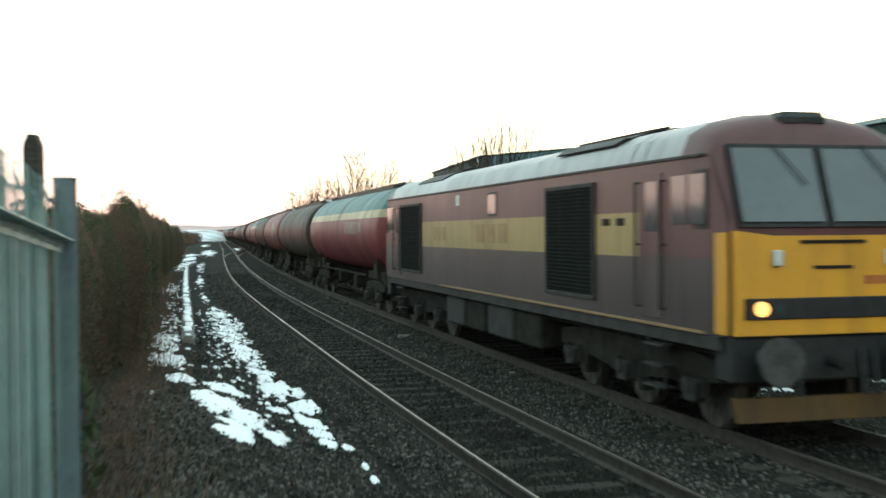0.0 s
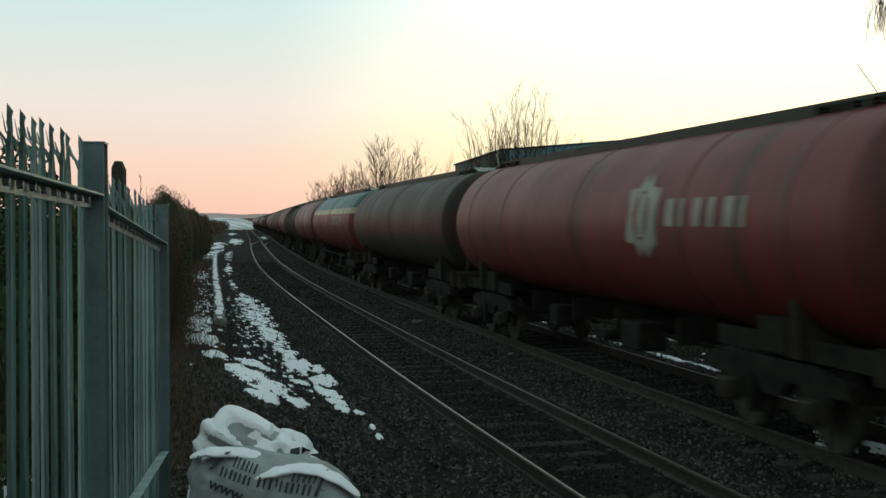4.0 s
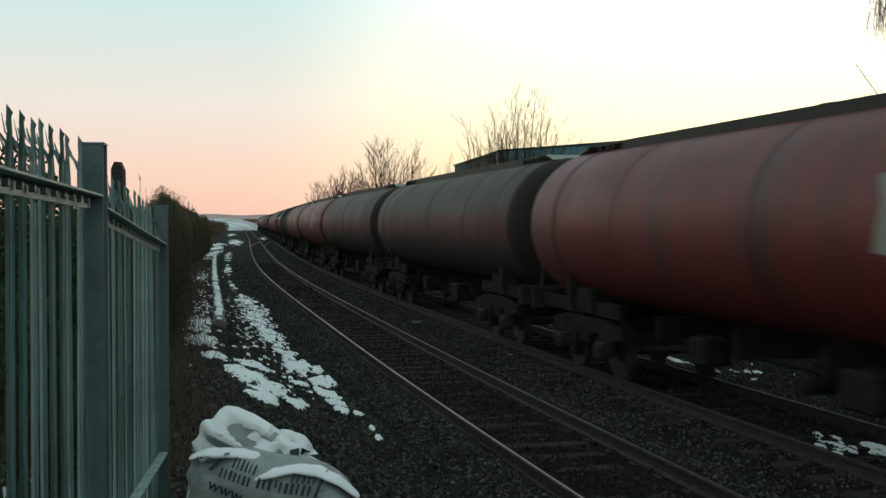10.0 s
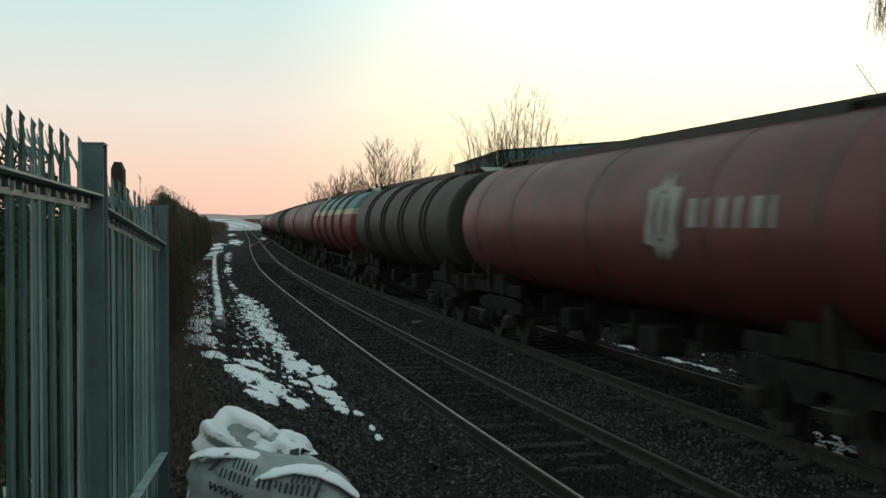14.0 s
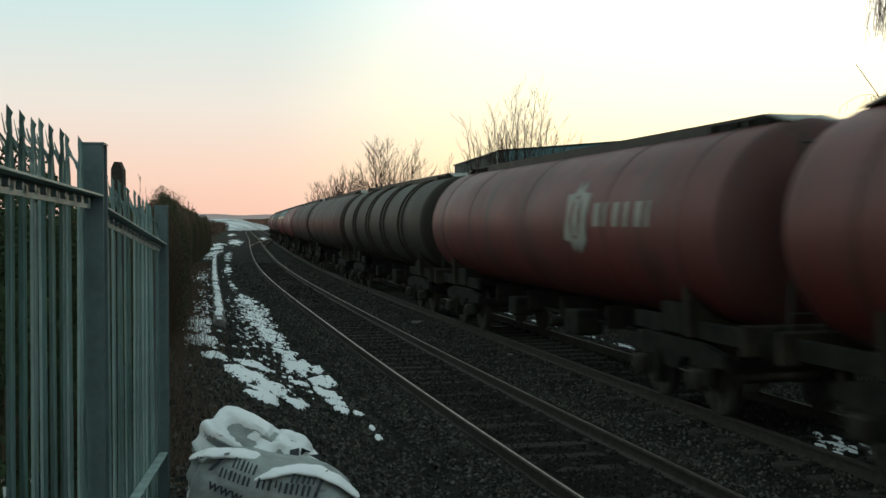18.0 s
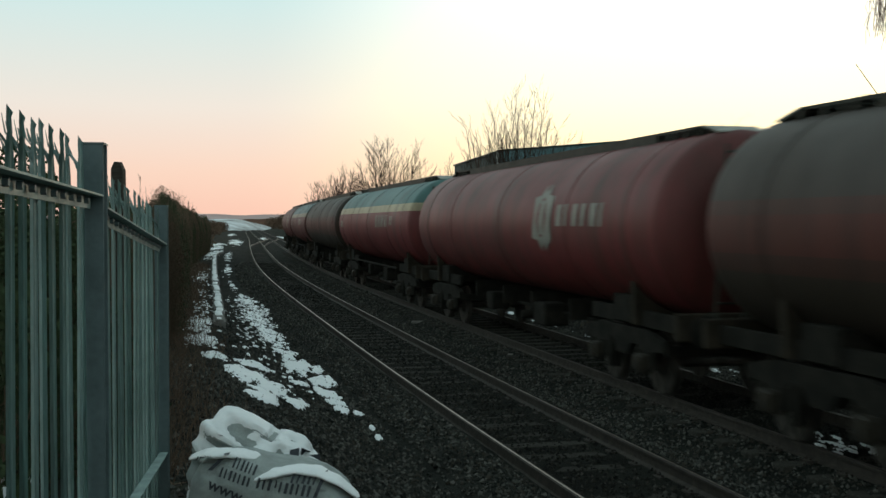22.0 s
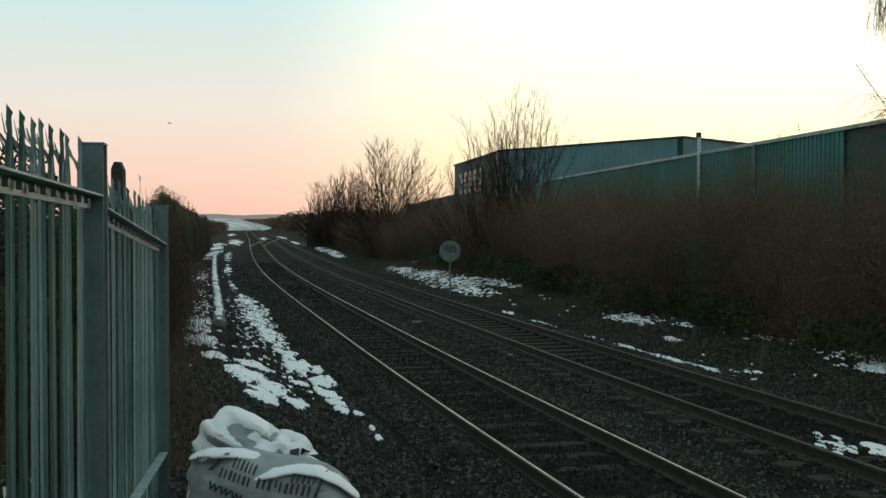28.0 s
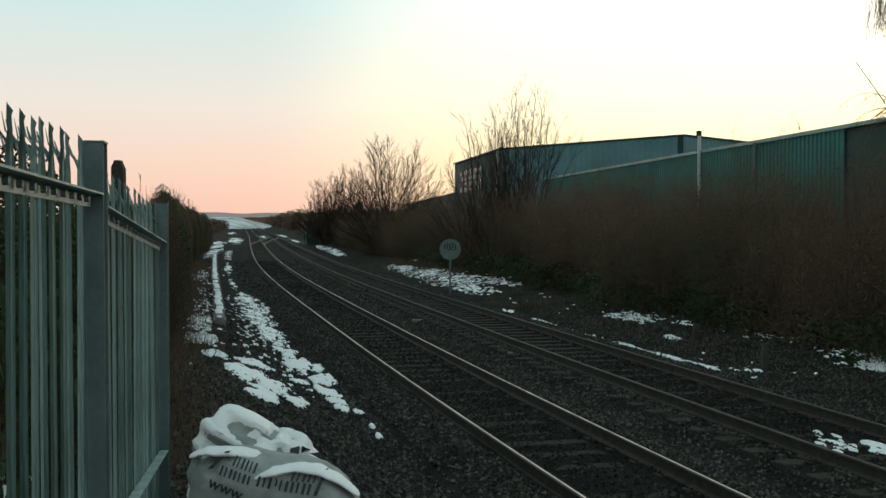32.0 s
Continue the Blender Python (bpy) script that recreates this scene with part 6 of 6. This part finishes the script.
def build_engine():
    e = empty("locomotive", "maroon and gold diesel locomotive with a yellow front and lit headlamp", "locomotive")
    body = part("body", engine_body(), [M_MAROON, M_GOLD, M_ROOF], e)
    # sole bar and underside
    part("sole_bar", box(boxed(-9.5, 9.5, -1.30, -1.22, 1.05, 1.22, 0.01), -9.5, 9.5, 1.22, 1.30, 1.05, 1.22, 0.01), M_TANKBOX, e)
    part("underframe", boxed(-9.4, 9.4, -1.1, 1.1, 0.95, 1.23, 0.02), M_GREASE, e)
    for q in (-1, 1):
        # radiator and air grilles with slats
        for x0, x1 in ((-7.40, -5.15), (3.85, 5.85)):
            g = part("grille", box(boxed(x0, x1, q * 1.335 - 0.012, q * 1.335 + 0.012, 1.48, 3.08, 0.004), x0 + 0.05, x1 - 0.05, q * 1.34 - 0.012, q * 1.34 + 0.012, 1.53, 3.03), M_LOUVRE, e)
            bm = bmesh.new()
            for a, b, c, d in ((x0 - 0.05, x1 + 0.05, 1.43, 1.49), (x0 - 0.05, x1 + 0.05, 3.07, 3.13), (x0 - 0.05, x0 + 0.02, 1.43, 3.13), (x1 - 0.02, x1 + 0.05, 1.43, 3.13)):
                box(bm, a, b, q * 1.345 - 0.025, q * 1.345 + 0.025, c, d, 0.006)
            part("grille_frame", bm, M_TANKBOX, g)
            slat = None
            for k in range(26):
                z = 1.55 + 1.46 * k / 25
                if slat is None:
                    slat = part("slat", boxed(x0 + 0.05, x1 - 0.05, -0.005, 0.005, -0.024, 0.024), M_LOUVRE, g)
                    ob = slat
                else:
                    ob = share("slat", slat, g, Matrix())
                ob.matrix_local = pose(0, q * 1.365, z, q * -30)
        part("sill_stripe", boxed(-3.4, 9.2, q * 1.333 - 0.006, q * 1.333 + 0.006, 1.225, 1.262, 0.003), M_FADED, e, "thin faded gold stripe along the sill")
        # cab doors and windows
        for end in (-1, 1):
            xa, xb = sorted((end * 7.5, end * 8.12))
            door = part("cab_door", boxed(xa, xb, q * 1.325 - 0.02, q * 1.325 + 0.016, 1.32, 3.16, 0.006), M_MAROON, e)
            part("door_window", boxed(xa + 0.12, xb - 0.12, q * 1.345 - 0.004, q * 1.345 + 0.004, 2.42, 3.05), M_GLASS, door)
            bm = bmesh.new()
            for x in (xa - 0.06, xb + 0.06):
                rod(bm, (x, q * 1.40, 1.45), (x, q * 1.40, 3.05), 0.018, 6)
                for z in (1.45, 2.25, 3.05):
                    rod(bm, (x, q * 1.32, z), (x, q * 1.40, z), 0.014, 6)
            part("handrail", bm, M_GRATE, door)
            wa, wb = sorted((end * 8.30, end * 9.28))
            win = part("cab_window", boxed(wa, wb, q * 1.315 - 0.006, q * 1.315 + 0.012, 2.44, 3.14, 0.004), M_BLACK, e)
            mid = (wa + wb) / 2
            for a, b in ((wa + 0.05, mid - 0.03), (mid + 0.03, wb - 0.05)):
                part("pane", boxed(a, b, q * 1.33 - 0.004, q * 1.33 + 0.004, 2.50, 3.09), M_GLASS, win)
            steps = bmesh.new()
            for z in (0.45, 0.72, 0.98):
                box(steps, xa + 0.05, xb - 0.05, q * 1.25 - 0.10, q * 1.25 + 0.10, z - 0.015, z + 0.015)
            for x in (xa + 0.05, xb - 0.05):
                rod(steps, (x, q * 1.28, 0.42), (x, q * 1.28, 1.22), 0.018, 6)
            part("cab_steps", steps, M_TANKBOX, e)
        win = part("side_window", boxed(0.45, 1.05, q * 1.33 - 0.006, q * 1.33 + 0.01, 2.72, 3.18, 0.004), M_BLACK, e)
        part("pane", boxed(0.50, 1.0, q * 1.342 - 0.004, q * 1.342 + 0.004, 2.77, 3.13), M_GLASS, win)
        part("side_window", boxed(-1.9, -1.65, q * 1.33 - 0.006, q * 1.33 + 0.01, 2.98, 3.2, 0.004), M_TRIM, e)
        # faded painted shapes on the gold band
        for x, w, z0, z1 in ((-0.4, 0.55, 2.22, 2.58), (0.35, 0.55, 2.22, 2.58), (1.10, 0.55, 2.22, 2.58), (-3.9, 0.6, 2.24, 2.54), (-3.1, 0.25, 2.24, 2.54)):
            part("letter_block", boxed(x, x + w, q * 1.333 - 0.006, q * 1.333 + 0.006, z0, z1, 0.004), M_FADED, e, "faded maroon painted shape")
        part("cab_plate", boxed(8.55, 8.90, q * 1.31 - 0.006, q * 1.31 + 0.014, 1.72, 2.02, 0.004), M_GOLD, e, "small gold cab plate")
        bm = bmesh.new()
        for x in (6.15, 6.65):
            box(bm, x, x + 0.28, q * 1.333 - 0.006, q * 1.333 + 0.008, 2.50, 2.60, 0.004)
        part("grab_plate", bm, M_GREASE, e)
        # gutter along the roof edge
        part("gutter", boxed(-9.2, 9.2, q * 1.335 - 0.02, q * 1.335 + 0.02, 3.285, 3.325, 0.005), M_BLACK, e)
    # roof grilles, joints and exhaust
    for x0, x1 in ((-6.3, -3.3), (3.7, 6.6)):
        bm = bmesh.new()
        for q in (-1, 1):
            for k in range(4):
                t0, t1 = 0.42 + 0.26 * k, 0.42 + 0.26 * (k + 1)
                def on(t):
                    return (q * -1.31 * math.cos(t), 3.30 + 0.575 * math.sin(t) ** 0.72)
                (ya, za), (yb, zb) = on(t0), on(t1)
                vs = [bm.verts.new(p) for p in ((x0 + 0.3 * (3 - k) / 3, ya, za + 0.012), (x1 - 0.3 * (3 - k) / 3, ya, za + 0.012), (x1 - 0.3 * (2 - k) / 3, yb, zb + 0.012), (x0 + 0.3 * (2 - k) / 3, yb, zb + 0.012))]
                bm.faces.new(vs)
        bmesh.ops.recalc_face_normals(bm, faces=bm.faces[:])
        bmesh.ops.solidify(bm, geom=bm.faces[:], thickness=-0.03)
        part("roof_grille", bm, M_BLACK, e, "sooty black roof grille")
    for x in (-8.0, -6.9, -2.6, -2.2, 1.4, 3.2, 7.1, 7.5):
        bm = bmesh.new()
        sec = [(y * 1.006, z + 0.012) for y, z in engine_section(x)[3:-3]]
        for (ya, za), (yb, zb) in zip(sec, sec[1:]):
            vs = [bm.verts.new(p) for p in ((x - 0.03, ya, za), (x + 0.03, ya, za), (x + 0.03, yb, zb), (x - 0.03, yb, zb))]
            bm.faces.new(vs)
        part("roof_joint", bm, M_ROOF, e)
    part("exhaust", rodded((0.6, 0, 3.8), (0.6, 0, 3.92), 0.22, 14), M_BLACK, e)
    # both ends: yellow panel, screens, lamps, buffers
    for end in (-1, 1):
        x = end * HALF
        def xbox(bm, a, b, *rest):
            lo, hi = sorted((x + end * a, x + end * b))
            return box(bm, lo, hi, *rest)
        bm = bmesh.new()
        prism(bm, [(-1.22, 1.24), (1.22, 1.24), (1.22, 2.42), (0.75, 2.36), (-0.75, 2.36), (-1.22, 2.42)], *sorted((x - end * 0.10, x + end * 0.10)), "x")
        nose = part("nose_panel", bm, M_YELLOW, e, "yellow warning panel on the nose")
        for q in (-1, 1):
            lo, hi = sorted((x - end * 0.32, x - end * 0.02))
            part("nose_corner", boxed(lo, hi, q * 1.265 - 0.03, q * 1.265 + 0.02, 1.24, 2.40, 0.01), M_YELLOW if end > 0 else M_MAROON, e)
        # raked windscreens
        for q in (-1, 1):
            y0, y1 = sorted((q * 0.06, q * 1.10))
            fr = bmesh.new()
            vs = [(x + end * 0.045, y0 - 0.04, 2.46), (x + end * 0.045, y1 + 0.05, 2.46), (x - end * 0.275, y1 + 0.05, 3.42), (x - end * 0.275, y0 - 0.04, 3.42)]
            q4 = [fr.verts.new(p) for p in vs]
            fr.faces.new(q4)
            fr.normal_update()
            if fr.faces[:][0].normal.x * end < 0:
                bmesh.ops.reverse_faces(fr, faces=fr.faces[:])
            bmesh.ops.solidify(fr, geom=fr.faces[:], thickness=0.05)
            w = part("windscreen", fr, M_BLACK, e)
            gl = bmesh.new()
            vs = [(x + end * 0.055, y0, 2.52), (x + end * 0.055, y1, 2.52), (x - end * 0.240, y1, 3.37), (x - end * 0.240, y0, 3.37)]
            gl.faces.new([gl.verts.new(p) for p in vs])
            part("pane", gl, M_GLASS, w, "pale reflecting windscreen glass")
            bm = bmesh.new()
            rod(bm, (x - end * 0.22, (y0 + y1) / 2, 3.42), (x - end * 0.05, (y0 + y1) / 2 + 0.35, 2.95), 0.012, 5)
            part("wiper", bm, M_BLACK, w)
        bm = bmesh.new()
        xbox(bm, 0.08, 0.13, -1.12, 1.12, 1.42, 1.66, 0.01)
        band = part("lamp_band", bm, M_BLACK, e)
        for q in (-1, 1):
            c = 0.92 * q
            part("headlamp", rodded((x + end * 0.125, c, 1.54), (x + end * 0.15, c, 1.54), 0.085, 20), M_LAMP if (end > 0 and q < 0) else M_GLASS, band, "lit round headlamp" if (end > 0 and q < 0) else "")
            part("marker_lamp", rodded((x + end * 0.125, c - q * 0.22, 1.54), (x + end * 0.145, c - q * 0.22, 1.54), 0.055, 16), M_GLASS, band)
            part("buffer", rod(rodded((x - end * 0.05, q * 0.86, 0.98), (x + end * 0.42, q * 0.86, 0.98), 0.11, 12), (x + end * 0.42, q * 0.86, 0.98), (x + end * 0.47, q * 0.86, 0.98), 0.27, 24), M_BUFFER, e)
            part("lamp_bracket", xbox(bmesh.new(), 0.10, 0.16, q * 0.72 - 0.05, q * 0.72 + 0.05, 2.02, 2.20, 0.01), M_TRIM, nose)
        bm = bmesh.new()
        xbox(bm, 0.10, 0.115, -0.42, 0.42, 2.27, 2.31)
        xbox(bm, 0.10, 0.112, -0.25, 0.25, 1.98, 2.02)
        part("nose_rail", bm, M_GREASE, nose)
        bm = bmesh.new()
        for k in range(5):
            xbox(bm, 0.10, 0.108, 0.42 + 0.10 * k, 0.48 + 0.10 * k, 1.80, 1.90)
        part("number_blocks", bm, M_REDPAINT, nose, "row of red painted blocks")
        part("buffer_beam", xbox(bmesh.new(), -0.35, 0.06, -1.25, 1.25, 0.70, 1.22, 0.03), M_BLACK, e)
        bm = bmesh.new()
        rod(bm, (x, 0, 0.95), (x + end * 0.35, 0, 0.90), 0.07, 8)
        part("coupling", bm, M_BLACK, e)
        for y in (-0.45, 0.38, 0.55):
            part("air_hose", rodded((x + end * 0.08, y, 1.05), (x + end * 0.16, y, 0.55), 0.035, 6), M_BLACK, e)
        bm = bmesh.new()
        prism(bm, [(-1.12, 0.24), (1.12, 0.24), (1.18, 0.52), (-1.18, 0.52)], *sorted((x - end * 0.12, x - end * 0.02)), "x")
        part("plough", bm, M_PLOUGH if end > 0 else M_GREASE, e, "dirty yellow obstacle plough" if end > 0 else "")
        part("cab_dome", xbox(bmesh.new(), -0.85, -0.45, -0.32, 0.32, 3.62, 3.83, 0.07), M_BLACK, e, "sooty black horn cover")
    # tanks and boxes between the bogies
    for x0, x1, m in ((-3.2, -1.7, M_TANKBOX), (-1.5, -0.2, M_GREASE), (0.0, 1.6, M_TANKBOX), (1.8, 3.1, M_GREASE)):
        part("fuel_tank", boxed(x0, x1, -1.22, 1.22, 0.42, 1.04, 0.05), m, e)
    for x in (-6.4, 6.4):
        bogie(e, x, 2.0, (-2.05, 0.0, 2.05), 0.54, M_TANKBOX)
    MOVERS.append((e, -HALF, 6.4))


# ---------------------------------------------------------------- birds crossing the sky
M_BIRD = mat("bird_feather", (0.10, 0.09, 0.085), (0.05, 0.045, 0.043), 0.8, scale=20, fine=80, bump=0.1)
BIRDS = []


def build_bird(x, z, climb, turn, when):
    """A small dark bird, wings held out; it passes x at the given time."""
    e = empty("bird", "small dark bird flying over the line", "bird", "birds over the line")
    bm = bmesh.new()
    bmesh.ops.create_uvsphere(bm, u_segments=10, v_segments=6, radius=1.0)
    bmesh.ops.scale(bm, vec=(0.17, 0.055, 0.055), verts=bm.verts[:])
    part("body", bm, M_BIRD, e, soft=True)
    part("tail", prism(bmesh.new(), [(-0.13, -0.02), (-0.26, -0.05), (-0.26, 0.05), (-0.13, 0.02)], -0.008, 0.008, "z"), M_BIRD, e)
    for q in (-1, 1):
        w = part("wing", prism(bmesh.new(), [(0.07, 0.03 * q), (0.03, 0.22 * q), (-0.06, 0.36 * q), (-0.05, 0.18 * q), (-0.07, 0.03 * q)], -0.006, 0.006, "z"), M_BIRD, e)
        w.matrix_local = pose(0, 0, 0.01, q * turn, 0, 0)
    BIRDS.append((e, x, z, climb, when))


for numbers in ((-15.5, 14.0, -1.0, 30, 29.0), (-33.5, 9.6, -0.1, 40, 29.0), (-34.5, 7.9, 1.4, 15, 29.5), (-36.7, 6.4, 0.2, 35, 29.5)):
    build_bird(*numbers)


def motions():
    for e, x, z, climb, when in BIRDS:
        walk(e, [(t, pose(x + 18.6 * (t - when), 140.0, z + climb * max(-3.0, t - when), 0, 0, 0)) for t in range(0, 33, 2)])
    passing = {}
    for e, behind, half in MOVERS:
        walk(e, [(t, vehicle_pose(t, behind, half)) for t in [0.1 * i for i in range(10)] + [0.5 * i for i in range(2, 65)]])
        passing[e] = min(range(0, 960), key=lambda f: abs(train_s(f / 30) + behind - 3.0)) / 30
    # wheels roll while their vehicle goes by the eye
    for wh, w, radius, owner in WHEELS:
        mid = passing[owner]
        first, last = max(0, round((mid - 1.3) * 30)), min(959, round((mid + 0.5) * 30))
        rows = [(f / 30, pose(w, 0, radius, 0, math.degrees((train_s(first / 30) - train_s(f / 30)) / radius), 0)) for f in range(first, last + 1)]
        walk(wh, ([(0.0, rows[0][1])] if first > 0 else []) + rows + [(32.0, rows[-1][1])])


build_engine()
for k, kind in enumerate(ORDER, 1):
    build_wagon(k, kind)
motions()
